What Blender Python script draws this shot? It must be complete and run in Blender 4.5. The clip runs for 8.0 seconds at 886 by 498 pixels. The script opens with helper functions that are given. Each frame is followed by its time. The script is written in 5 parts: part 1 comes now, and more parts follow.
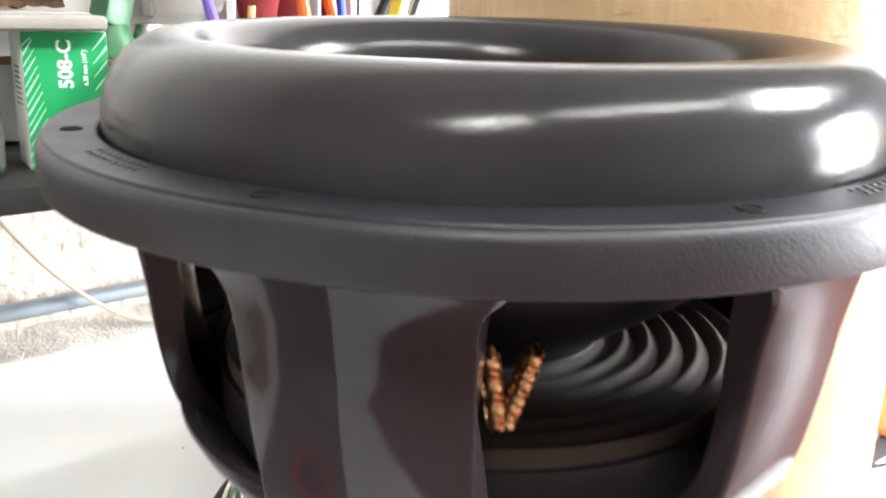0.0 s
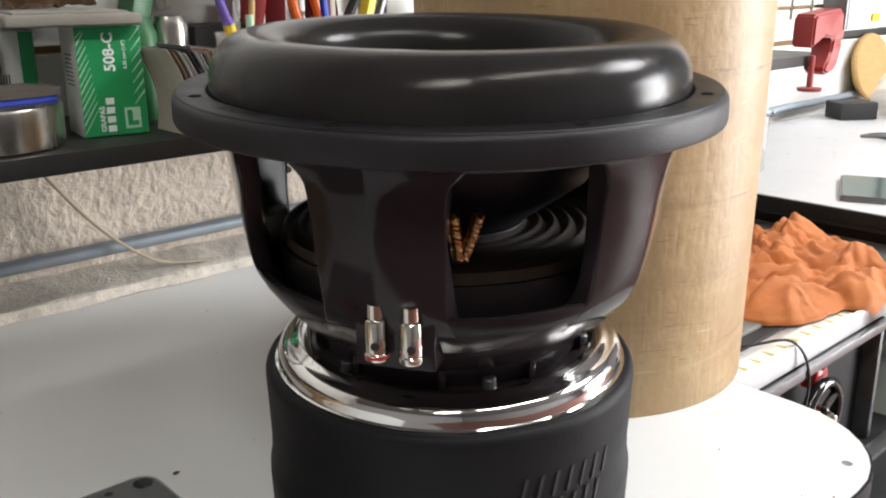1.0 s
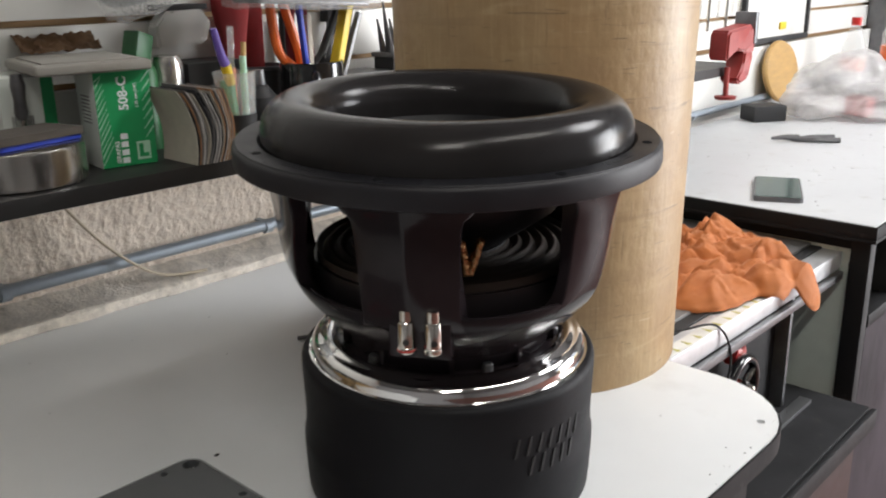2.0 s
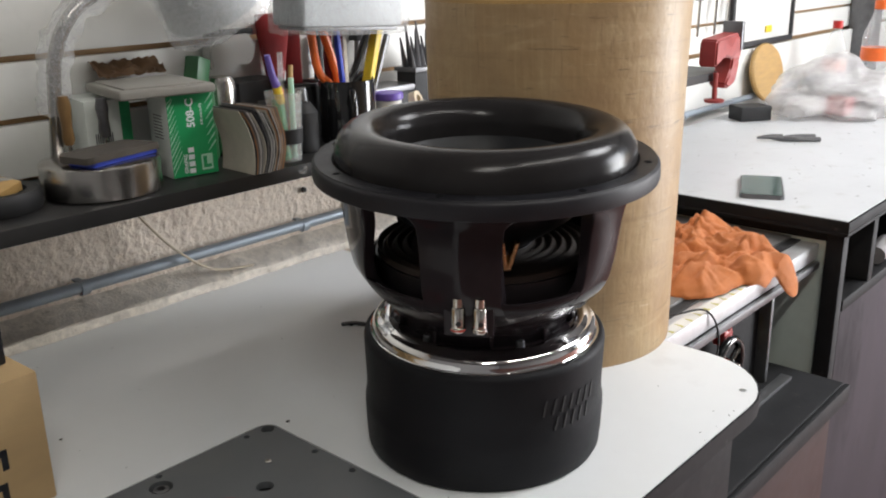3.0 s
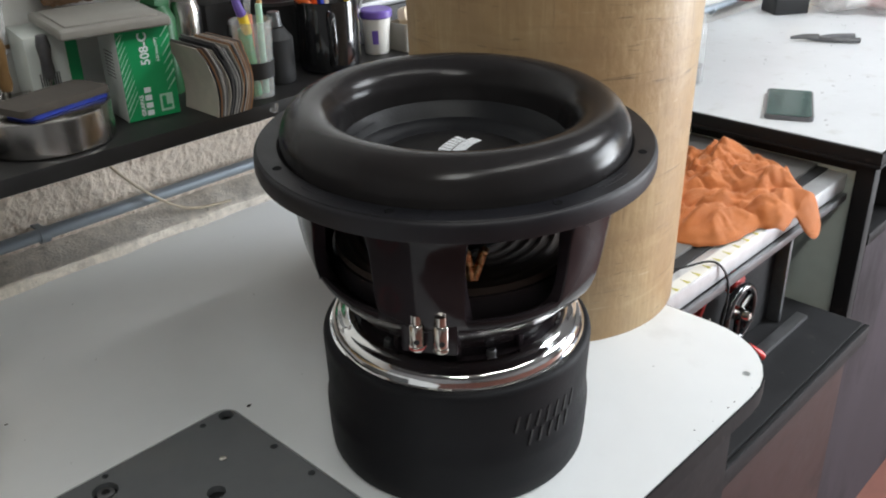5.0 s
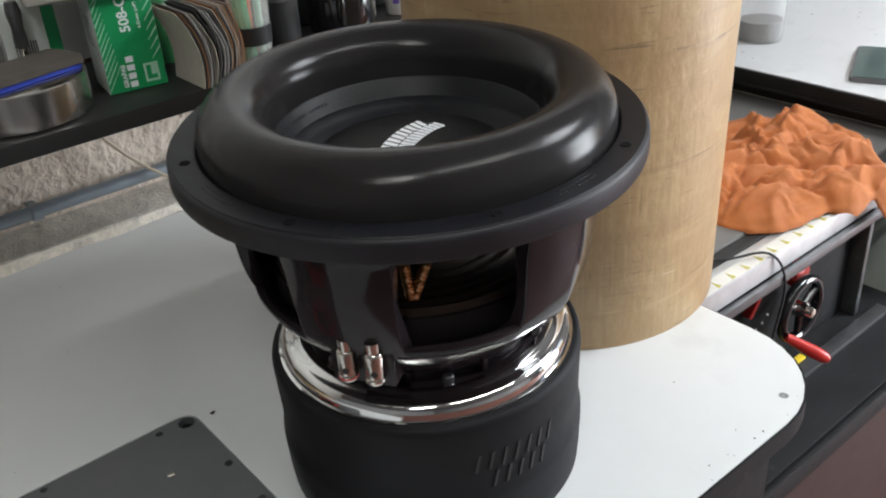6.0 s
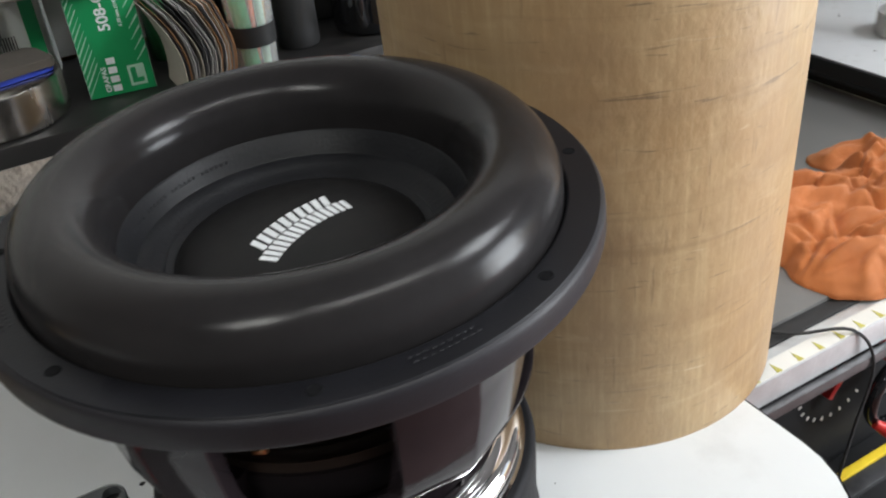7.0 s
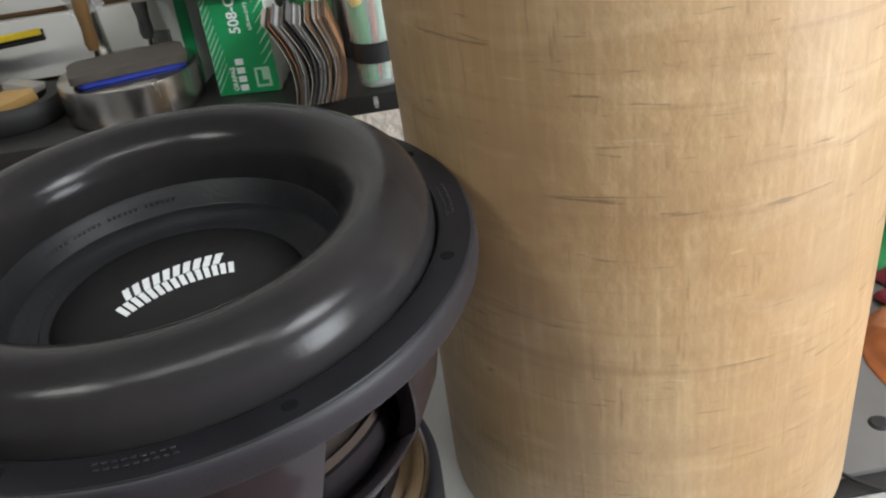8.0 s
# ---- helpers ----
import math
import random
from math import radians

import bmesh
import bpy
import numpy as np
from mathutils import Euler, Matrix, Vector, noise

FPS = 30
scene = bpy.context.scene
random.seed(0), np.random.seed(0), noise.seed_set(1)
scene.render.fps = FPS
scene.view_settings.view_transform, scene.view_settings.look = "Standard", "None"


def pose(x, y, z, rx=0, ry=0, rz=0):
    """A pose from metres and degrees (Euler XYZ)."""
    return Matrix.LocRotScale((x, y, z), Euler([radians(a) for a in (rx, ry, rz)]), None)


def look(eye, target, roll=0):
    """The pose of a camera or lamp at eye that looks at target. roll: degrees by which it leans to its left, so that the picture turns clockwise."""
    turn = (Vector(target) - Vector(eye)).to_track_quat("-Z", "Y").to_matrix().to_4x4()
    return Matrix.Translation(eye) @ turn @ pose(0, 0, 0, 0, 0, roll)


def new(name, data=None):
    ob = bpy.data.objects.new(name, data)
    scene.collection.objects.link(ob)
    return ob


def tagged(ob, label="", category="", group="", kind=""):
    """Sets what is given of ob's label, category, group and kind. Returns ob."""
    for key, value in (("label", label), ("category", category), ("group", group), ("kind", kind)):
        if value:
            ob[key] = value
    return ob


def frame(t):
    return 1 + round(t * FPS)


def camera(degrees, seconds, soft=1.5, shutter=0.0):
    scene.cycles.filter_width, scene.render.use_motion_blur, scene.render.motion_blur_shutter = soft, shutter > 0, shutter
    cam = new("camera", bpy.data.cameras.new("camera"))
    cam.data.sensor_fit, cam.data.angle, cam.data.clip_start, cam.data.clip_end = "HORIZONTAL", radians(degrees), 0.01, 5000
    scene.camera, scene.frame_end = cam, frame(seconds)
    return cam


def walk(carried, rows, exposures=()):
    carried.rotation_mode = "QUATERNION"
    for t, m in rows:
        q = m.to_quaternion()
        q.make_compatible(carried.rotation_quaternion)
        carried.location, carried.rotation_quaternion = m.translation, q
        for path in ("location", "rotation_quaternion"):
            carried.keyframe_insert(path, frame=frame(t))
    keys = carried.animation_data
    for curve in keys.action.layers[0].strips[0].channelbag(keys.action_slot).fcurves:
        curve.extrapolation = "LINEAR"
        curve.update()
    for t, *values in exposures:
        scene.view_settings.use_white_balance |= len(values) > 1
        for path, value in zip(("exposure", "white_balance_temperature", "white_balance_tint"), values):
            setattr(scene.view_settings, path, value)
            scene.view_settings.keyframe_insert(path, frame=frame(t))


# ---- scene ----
cam = camera(52.09, 8.0, soft=2.0, shutter=0.3)
ROWS = [
    (0, -0.2475, -0.2650, 0.3400, -14.90, -1.03, -40.10),
    (0.5, -0.3321, -0.3500, 0.3382, -16.00, -0.12, -42.16),
    (1, -0.3860, -0.4125, 0.3602, -16.69, 0.41, -42.91),
    (1.5, -0.4081, -0.4483, 0.4013, -18.23, 0.59, -42.31),
    (2, -0.5184, -0.4757, 0.4192, -17.11, 0.83, -47.57),
    (3.5, -0.6708, -0.5594, 0.5087, -18.90, 1.05, -48.54),
    (4, -0.6325, -0.5385, 0.5338, -21.94, 1.10, -48.74),
    (4.5, -0.5678, -0.5019, 0.5434, -24.95, 0.90, -48.01),
    (5, -0.5185, -0.4910, 0.5453, -26.50, 1.31, -46.42),
    (6.5, -0.2435, -0.4575, 0.5156, -30.76, 4.55, -35.49),
    (6.7, -0.1976, -0.4420, 0.5201, -31.31, 4.75, -33.38),
    (7, -0.1314, -0.4217, 0.5228, -31.83, 5.18, -30.21),
    (7.5, 0.0100, -0.4341, 0.5237, -31.25, 6.89, -18.39),
    (8, 0.1073, -0.4335, 0.5282, -30.82, 6.58, -8.01),
]
EXPOSURES = [(0, 2.32, 6550, 12), (0.4, 1.60, 6650, 12), (0.8, 0.85, 6800, 13), (1.2, 0.46, 6800, 13), (1.6, 0.29, 6780, 13), (2.2, 0.21, 6700, 13), (3.4, 0.21, 6600, 12), (4.2, 0.24, 6400, 10), (6.5, 0.27, 6420, 10), (7.0, 0.30, 6420, 10), (7.5, 0.38, 6420, 10), (8.0, 0.40, 6420, 10)]
walk(cam, [(t, pose(x, y, z, 90 + pitch, roll, yaw)) for t, x, y, z, pitch, roll, yaw in ROWS], EXPOSURES)

# ---------------------------------------------------------------- light
world = bpy.data.worlds.new("world")
scene.world = world
world.use_nodes = True
sky = world.node_tree.nodes.new("ShaderNodeTexSky")
sky.sky_type, sky.sun_disc = "NISHITA", False
sky.sun_elevation, sky.sun_rotation = radians(42), radians(110)
world.node_tree.links.new(sky.outputs[0], world.node_tree.nodes["Background"].inputs[0])
world.node_tree.nodes["Background"].inputs[1].default_value = 0.1


def area_lamp(name, eye, target, sx, sy, watts, colour):
    data = bpy.data.lights.new(name, "AREA")
    data.shape, data.size, data.size_y, data.energy, data.color = "RECTANGLE", sx, sy, watts, colour
    ob = new(name, data)
    ob.matrix_world = look(eye, target)
    return ob


# daylight through the wide workshop door and the roof light, and two ceiling tube lights
area_lamp("door_daylight", (3.35, -2.0, 0.35), (0.0, -1.0, 0.15), 1.2, 2.1, 134, (0.91, 0.96, 1.0))
area_lamp("roof_daylight", (1.75, -0.95, 1.735), (1.75, -0.95, 0), 0.9, 0.7, 30, (0.93, 0.97, 1.0))
area_lamp("tube_light_lamp", (-0.95, -0.95, 1.66), (-0.95, -0.95, 0), 0.60, 0.05, 9.6, (0.96, 0.97, 0.91))
area_lamp("tube_light_lamp", (0.25, -0.95, 1.66), (0.25, -0.95, 0), 1.15, 0.05, 7.6, (0.96, 0.97, 0.91))


# ---------------------------------------------------------------- materials
def material(name, colour, rough=0.5, metal=0.0, vary=0.15, scale=30.0, bump=0.0, bump_scale=200.0, stretch=(1, 1, 1), coat=0.0, spec=0.5, second=None, second_at=(0.55, 0.75), second_scale=8.0, sheen=0.0):
    """Two scales of colour variation, gloss variation and fine relief."""
    m = bpy.data.materials.new(name)
    m.use_nodes = True
    nt = m.node_tree
    n, l = nt.nodes, nt.links
    b = n["Principled BSDF"]
    tc = n.new("ShaderNodeTexCoord")
    mp = n.new("ShaderNodeMapping")
    mp.inputs["Scale"].default_value = stretch
    l.new(tc.outputs["Object"], mp.inputs[0])
    small, large = n.new("ShaderNodeTexNoise"), n.new("ShaderNodeTexNoise")
    small.inputs["Scale"].default_value, small.inputs["Detail"].default_value = scale * 6, 4
    large.inputs["Scale"].default_value, large.inputs["Detail"].default_value = scale, 5
    l.new(mp.outputs[0], small.inputs["Vector"])
    l.new(mp.outputs[0], large.inputs["Vector"])
    mix = n.new("ShaderNodeMath")
    mix.operation = "MULTIPLY_ADD"
    mix.inputs[1].default_value = 0.4
    l.new(small.outputs["Fac"], mix.inputs[0])
    l.new(large.outputs["Fac"], mix.inputs[2])
    ramp = n.new("ShaderNodeMapRange")
    ramp.inputs["From Min"].default_value, ramp.inputs["From Max"].default_value = 0.35, 1.05
    ramp.inputs["To Min"].default_value, ramp.inputs["To Max"].default_value = 1 - vary, 1 + vary
    l.new(mix.outputs[0], ramp.inputs["Value"])
    tint = n.new("ShaderNodeVectorMath")
    tint.operation = "SCALE"
    tint.inputs[0].default_value = colour
    l.new(ramp.outputs[0], tint.inputs["Scale"])
    out = tint.outputs[0]
    if second:
        patch = n.new("ShaderNodeTexNoise")
        patch.inputs["Scale"].default_value, patch.inputs["Detail"].default_value, patch.inputs["Roughness"].default_value = second_scale, 7, 0.65
        l.new(mp.outputs[0], patch.inputs["Vector"])
        pr = n.new("ShaderNodeMapRange")
        pr.inputs["From Min"].default_value, pr.inputs["From Max"].default_value = second_at
        l.new(patch.outputs["Fac"], pr.inputs["Value"])
        mc = n.new("ShaderNodeMix")
        mc.data_type = "RGBA"
        mc.inputs["B"].default_value = (*second, 1)
        l.new(pr.outputs[0], mc.inputs["Factor"])
        l.new(out, mc.inputs["A"])
        out = mc.outputs["Result"]
    l.new(out, b.inputs["Base Color"])
    rr = n.new("ShaderNodeMapRange")
    rr.inputs["From Min"].default_value, rr.inputs["From Max"].default_value = 0.35, 1.05
    rr.inputs["To Min"].default_value, rr.inputs["To Max"].default_value = max(0.0, rough * 0.85), min(1, rough * 1.18)
    l.new(mix.outputs[0], rr.inputs["Value"])
    l.new(rr.outputs[0], b.inputs["Roughness"])
    b.inputs["Metallic"].default_value = metal
    b.inputs["Coat Weight"].default_value = coat
    b.inputs["Coat Roughness"].default_value = 0.06
    b.inputs["Specular IOR Level"].default_value = spec
    b.inputs["Sheen Weight"].default_value = sheen
    if bump:
        bn = n.new("ShaderNodeTexNoise")
        bn.inputs["Scale"].default_value, bn.inputs["Detail"].default_value = bump_scale, 5
        l.new(mp.outputs[0], bn.inputs["Vector"])
        bp = n.new("ShaderNodeBump")
        bp.inputs["Strength"].default_value, bp.inputs["Distance"].default_value = bump, 0.002
        l.new(bn.outputs["Fac"], bp.inputs["Height"])
        l.new(bp.outputs[0], b.inputs["Normal"])
    return m


def glass(name, colour, rough=0.05, alpha=0.25, spread=0.6, scale=25):
    """Thin clear plastic."""
    m = bpy.data.materials.new(name)
    m.use_nodes = True
    n, l = m.node_tree.nodes, m.node_tree.links
    b = n["Principled BSDF"]
    b.inputs["Base Color"].default_value = (*colour, 1)
    b.inputs["Roughness"].default_value = rough
    noise_tex = n.new("ShaderNodeTexNoise")
    noise_tex.inputs["Scale"].default_value = scale
    mr = n.new("ShaderNodeMapRange")
    mr.inputs["To Min"].default_value, mr.inputs["To Max"].default_value = alpha * (1 - spread), alpha * (1 + spread)
    l.new(noise_tex.outputs["Fac"], mr.inputs["Value"])
    l.new(mr.outputs[0], b.inputs["Alpha"])
    return m


def lamp_glow(name, colour, strength):
    m = bpy.data.materials.new(name)
    m.use_nodes = True
    b = m.node_tree.nodes["Principled BSDF"]
    b.inputs["Emission Color"].default_value = (*colour, 1)
    b.inputs["Emission Strength"].default_value = strength
    return m


def veneer_material():
    """Pale rolled wood veneer: upright fibres, faint level bands, dark checks."""
    m = material("veneer", (0.500, 0.345, 0.182), 0.46, vary=0.16, scale=9, bump=0.34, bump_scale=110, stretch=(1, 1, 0.8), second=(0.37, 0.225, 0.10), second_at=(0.46, 0.78), second_scale=9)
    n, l = m.node_tree.nodes, m.node_tree.links
    b = n["Principled BSDF"]
    base = b.inputs["Base Color"].links[0].from_socket
    tc = n.new("ShaderNodeTexCoord")

    def layer(base, stretch, scale, lo, hi, colour, amount, detail=6, bend=0.0):
        mp = n.new("ShaderNodeMapping")
        mp.inputs["Scale"].default_value = stretch
        l.new(tc.outputs["Object"], mp.inputs[0])
        t = n.new("ShaderNodeTexNoise")
        t.inputs["Scale"].default_value, t.inputs["Detail"].default_value, t.inputs["Distortion"].default_value = scale, detail, bend
        l.new(mp.outputs[0], t.inputs["Vector"])
        r = n.new("ShaderNodeMapRange")
        r.inputs["From Min"].default_value, r.inputs["From Max"].default_value, r.inputs["To Max"].default_value = lo, hi, amount
        l.new(t.outputs["Fac"], r.inputs["Value"])
        mix = n.new("ShaderNodeMix")
        mix.data_type = "RGBA"
        mix.inputs["B"].default_value = (*colour, 1)
        l.new(r.outputs[0], mix.inputs["Factor"])
        l.new(base, mix.inputs["A"])
        return mix.outputs["Result"]

    # upright fibre, warm streaks and mottling
    base = layer(base, (1, 1, 0.05), 260, 0.48, 0.70, (0.66, 0.49, 0.28), 0.36)
    base = layer(base, (1, 1, 0.22), 17, 0.46, 0.66, (0.44, 0.265, 0.120), 0.42, 7, 0.6)
    base = layer(base, (1.3, 1.3, 4.5), 8, 0.54, 0.72, (0.67, 0.50, 0.30), 0.40, 6, 1.2)
    # faint level bands left by the lathe
    base = layer(base, (0.40, 0.40, 5.0), 11, 0.50, 0.72, (0.37, 0.235, 0.118), 0.44)
    base = layer(base, (0.55, 0.55, 12), 7, 0.60, 0.70, (0.29, 0.185, 0.095), 0.34, 5, 0.7)
    # short dark level marks, pale scrapes, and thin upright splits
    base = layer(base, (2.0, 2.0, 26), 10, 0.645, 0.70, (0.18, 0.125, 0.078), 0.66, 4, 1.0)
    base = layer(base, (1.4, 1.4, 22), 10, 0.675, 0.74, (0.74, 0.60, 0.42), 0.40, 4, 1.0)
    base = layer(base, (1, 1, 0.10), 190, 0.64, 0.72, (0.27, 0.165, 0.085), 0.48, 4)
    base = layer(base, (1.5, 1.5, 2.0), 6, 0.47, 0.66, (0.40, 0.260, 0.138), 0.48, 7, 1.4)
    tone = n.new("ShaderNodeVectorMath")
    tone.operation = "SCALE"
    tone.inputs["Scale"].default_value = 0.91
    l.new(base, tone.inputs[0])
    l.new(tone.outputs[0], b.inputs["Base Color"])
    return m


RUBBER = material("surround_foam", (0.0205, 0.0190, 0.0195), 0.185, vary=0.18, scale=25, bump=0.05, bump_scale=700, spec=0.17, second=(0.0245, 0.0220, 0.0215), second_at=(0.5, 0.8), second_scale=6)
FLANGE = material("flange_rubber", (0.0195, 0.0185, 0.0220), 0.46, vary=0.18, scale=30, bump=0.12, bump_scale=900, spec=0.28)
BOOT = material("boot_rubber", (0.0120, 0.0120, 0.0138), 0.55, vary=0.2, scale=20, bump=0.15, bump_scale=800, second=(0.013, 0.013, 0.0145), second_at=(0.6, 0.8), spec=0.14)
GLOSS = material("gloss_black", (0.0250, 0.0195, 0.0220), 0.10, vary=0.2, scale=18, bump=0.012, bump_scale=60, spec=0.20)
SATIN = material("satin_black", (0.0210, 0.0175, 0.0190), 0.30, vary=0.2, scale=18, spec=0.22)
CONE = material("pressed_cone", (0.0120, 0.0124, 0.0145), 0.44, vary=0.25, scale=40, bump=0.16, bump_scale=420, spec=0.24)
CAP = material("dust_cap", (0.0090, 0.0085, 0.0088), 0.50, vary=0.15, scale=60, spec=0.22)
SPIDER = material("spider_cloth", (0.044, 0.031, 0.024), 0.6, vary=0.25, scale=60, bump=0.4, bump_scale=1200, spec=0.25)
BOWL = material("bowl_black", (0.0215, 0.0175, 0.0195), 0.20, vary=0.2, scale=18, bump=0.02, bump_scale=60, spec=0.10)
# darker flange tone: the top catches less reflected light than the side
FLANGE_TOP = material("flange_top_dark", (0.0110, 0.0110, 0.0135), 0.42, vary=0.2, scale=30, bump=0.08, bump_scale=800, spec=0.22)
CHROME = material("chrome", (0.72, 0.71, 0.70), 0.06, 1.0, vary=0.05, scale=20)
NICKEL = material("nickel", (0.62, 0.59, 0.54), 0.14, 1.0, vary=0.08, scale=50)
COPPER = material("copper_braid", (0.75, 0.47, 0.24), 0.30, 1.0, vary=0.25, scale=150)
WHITE_INK = material("white_print", (0.80, 0.82, 0.84), 0.5, vary=0.06, scale=60)
LAMINATE = material("white_laminate", (0.74, 0.76, 0.77), 0.30, vary=0.035, scale=6, second=(0.60, 0.61, 0.61), second_at=(0.62, 0.85), second_scale=5, spec=0.4)
BLACK_EDGE = material("black_edging", (0.0125, 0.0125, 0.0135), 0.60, vary=0.3, scale=18, second=(0.055, 0.050, 0.045), second_at=(0.64, 0.8), second_scale=30, spec=0.18)
PLATE = material("grey_plate", (0.115, 0.122, 0.128), 0.42, vary=0.12, scale=14, bump=0.06, bump_scale=900, second=(0.135, 0.138, 0.135), second_at=(0.55, 0.8), second_scale=10)
PIT = material("screw_pit", (0.010, 0.010, 0.011), 0.8, vary=0.2, scale=80, spec=0.05)
HOLE = material("dark_hole", (0.018, 0.018, 0.019), 0.6, vary=0.3, scale=80)
RED = material("red_plastic", (0.52, 0.028, 0.024), 0.35, vary=0.12, scale=40)
ORANGE = material("orange_plastic", (0.80, 0.15, 0.03), 0.35, vary=0.12, scale=40)
BLUE = material("blue_plastic", (0.02, 0.05, 0.42), 0.5, vary=0.15, scale=60)
YELLOW = material("yellow_plastic", (0.78, 0.56, 0.03), 0.4, vary=0.12, scale=40)
GREEN_CARD = material("green_card", (0.012, 0.30, 0.10), 0.36, vary=0.10, scale=30)
WHITE_CARD = material("white_card", (0.70, 0.74, 0.70), 0.45, vary=0.06, scale=30)
PALE_GREEN = material("pale_green_print", (0.42, 0.66, 0.50), 0.45, vary=0.06, scale=40)
LID = material("grey_lid", (0.30, 0.285, 0.255), 0.6, vary=0.10, scale=25, second=(0.26, 0.24, 0.21), second_at=(0.55, 0.8), bump=0.15, bump_scale=120)
STEEL = material("brushed_steel", (0.50, 0.48, 0.45), 0.25, 1.0, vary=0.05, scale=30, stretch=(1, 1, 0.08))
DARK_STEEL = material("dark_steel", (0.16, 0.16, 0.165), 0.38, 0.8, vary=0.25, scale=40)
PIPE = material("galvanised_pipe", (0.36, 0.41, 0.46), 0.5, 0.5, vary=0.12, scale=30)
SHELF = material("black_shelf", (0.020, 0.019, 0.019), 0.45, vary=0.3, scale=12, second=(0.06, 0.055, 0.05), second_at=(0.6, 0.8), second_scale=14)
STUCCO = material("rough_plaster", (0.86, 0.75, 0.64), 0.9, vary=0.16, scale=60, bump=1.0, bump_scale=230, second=(0.68, 0.58, 0.49), second_at=(0.56, 0.78), second_scale=14)
CONCRETE = material("concrete_ledge", (0.76, 0.70, 0.62), 0.9, vary=0.30, scale=70, bump=1.0, bump_scale=260, second=(0.40, 0.35, 0.29), second_at=(0.58, 0.72), second_scale=60)
VISE_RED = material("cast_red_paint", (0.32, 0.040, 0.034), 0.5, vary=0.25, scale=30, second=(0.22, 0.03, 0.03), second_at=(0.5, 0.75), second_scale=30)
AMBER = material("amber_handle", (0.20, 0.115, 0.045), 0.3, vary=0.2, scale=30)
BROWN_CARD = material("torn_brown_card", (0.20, 0.115, 0.060), 0.85, vary=0.25, scale=40, bump=0.3, bump_scale=300)
SLAT = material("white_slat", (0.75, 0.74, 0.70), 0.36, vary=0.05, scale=6, second=(0.64, 0.63, 0.59), second_at=(0.6, 0.85), second_scale=10)
BENCH_TOP = material("worn_white_laminate", (0.60, 0.61, 0.62), 0.34, vary=0.06, scale=9, second=(0.47, 0.465, 0.45), second_at=(0.58, 0.80), second_scale=22, spec=0.35)
SHADE = material("lamp_shade_enamel", (0.46, 0.49, 0.51), 0.35, vary=0.12, scale=16)
SLAT_EDGE = material("slat_groove", (0.42, 0.26, 0.13), 0.7, vary=0.25, scale=20, stretch=(0.2, 1, 1))
# room gloom is put into these greys, so chrome and gloss reflect dark
WALL = material("dim_wall", (0.25, 0.25, 0.25), 0.8, vary=0.06, scale=3)
CEILING = material("dim_ceiling", (0.16, 0.16, 0.16), 0.85, vary=0.05, scale=3)
FLOOR = material("red_floor", (0.20, 0.085, 0.065), 0.42, vary=0.25, scale=6, second=(0.12, 0.05, 0.04), second_at=(0.5, 0.75))
PANEL = material("dark_panel", (0.072, 0.060, 0.068), 0.75, spec=0.12, vary=0.25, scale=8, second=(0.035, 0.03, 0.033), second_at=(0.52, 0.72), second_scale=6, stretch=(1, 1, 0.4))
BROWN_PANEL = material("brown_panel", (0.040, 0.018, 0.016), 0.55, vary=0.25, scale=8, second=(0.022, 0.013, 0.012), second_at=(0.52, 0.75), spec=0.2)
SAGE = material("sage_panel", (0.47, 0.53, 0.48), 0.5, vary=0.12, scale=8, second=(0.24, 0.27, 0.25), second_at=(0.55, 0.8))
CAST = material("cast_table", (0.19, 0.185, 0.18), 0.42, 0.35, vary=0.12, scale=10)
ALU = material("aluminium_rail", (0.62, 0.63, 0.64), 0.36, 0.55, vary=0.15, scale=40)
CLOTH = material("orange_cloth", (0.52, 0.170, 0.050), 0.92, vary=0.16, scale=25, bump=0.7, bump_scale=1100, sheen=0.10, second=(0.43, 0.125, 0.034), second_at=(0.52, 0.78), second_scale=18)
GREEN_CLOTH = material("green_cloth", (0.03, 0.22, 0.07), 0.9, vary=0.2, scale=25, bump=0.4, bump_scale=700)
MAROON_CLOTH = material("maroon_cloth", (0.14, 0.012, 0.02), 0.9, vary=0.2, scale=25, bump=0.4, bump_scale=700)
RED_CLOTH = material("red_cloth", (0.26, 0.022, 0.022), 0.85, vary=0.25, scale=30, bump=0.4, bump_scale=700)
CARDBOARD = material("cardboard", (0.44, 0.30, 0.15), 0.75, vary=0.08, scale=15, bump=0.1, bump_scale=200, stretch=(1, 1, 3))
BLACK_BOX = material("black_carton", (0.012, 0.013, 0.017), 0.45, vary=0.2, scale=20)
CERAMIC = material("black_ceramic", (0.010, 0.010, 0.011), 0.10, vary=0.15, scale=20, coat=0.4)
CLEAR = glass("clear_plastic", (0.86, 0.88, 0.88), 0.10, 0.22)
FILM = glass("plastic_film", (0.90, 0.91, 0.92), 0.03, 0.24, 0.8, 60)
FOAM = material("grey_foam", (0.095, 0.082, 0.070), 0.9, vary=0.25, scale=60, bump=0.4, bump_scale=700)
TICK = material("olive_yellow_print", (0.50, 0.46, 0.10), 0.5, vary=0.1, scale=40)
BAG = glass("carrier_bag", (0.66, 0.64, 0.63), 0.30, 0.50, 0.40, 9)
WOOD = material("turned_wood", (0.46, 0.28, 0.10), 0.5, vary=0.2, scale=18, stretch=(1, 1, 5))
VENEER = veneer_material()
CORD = material("cream_cord", (0.60, 0.50, 0.36), 0.5, vary=0.12, scale=40)
PURPLE = material("purple_plastic", (0.16, 0.10, 0.42), 0.4, vary=0.1, scale=40)
OLIVE = material("olive_green", (0.02, 0.12, 0.04), 0.4, vary=0.2, scale=40)
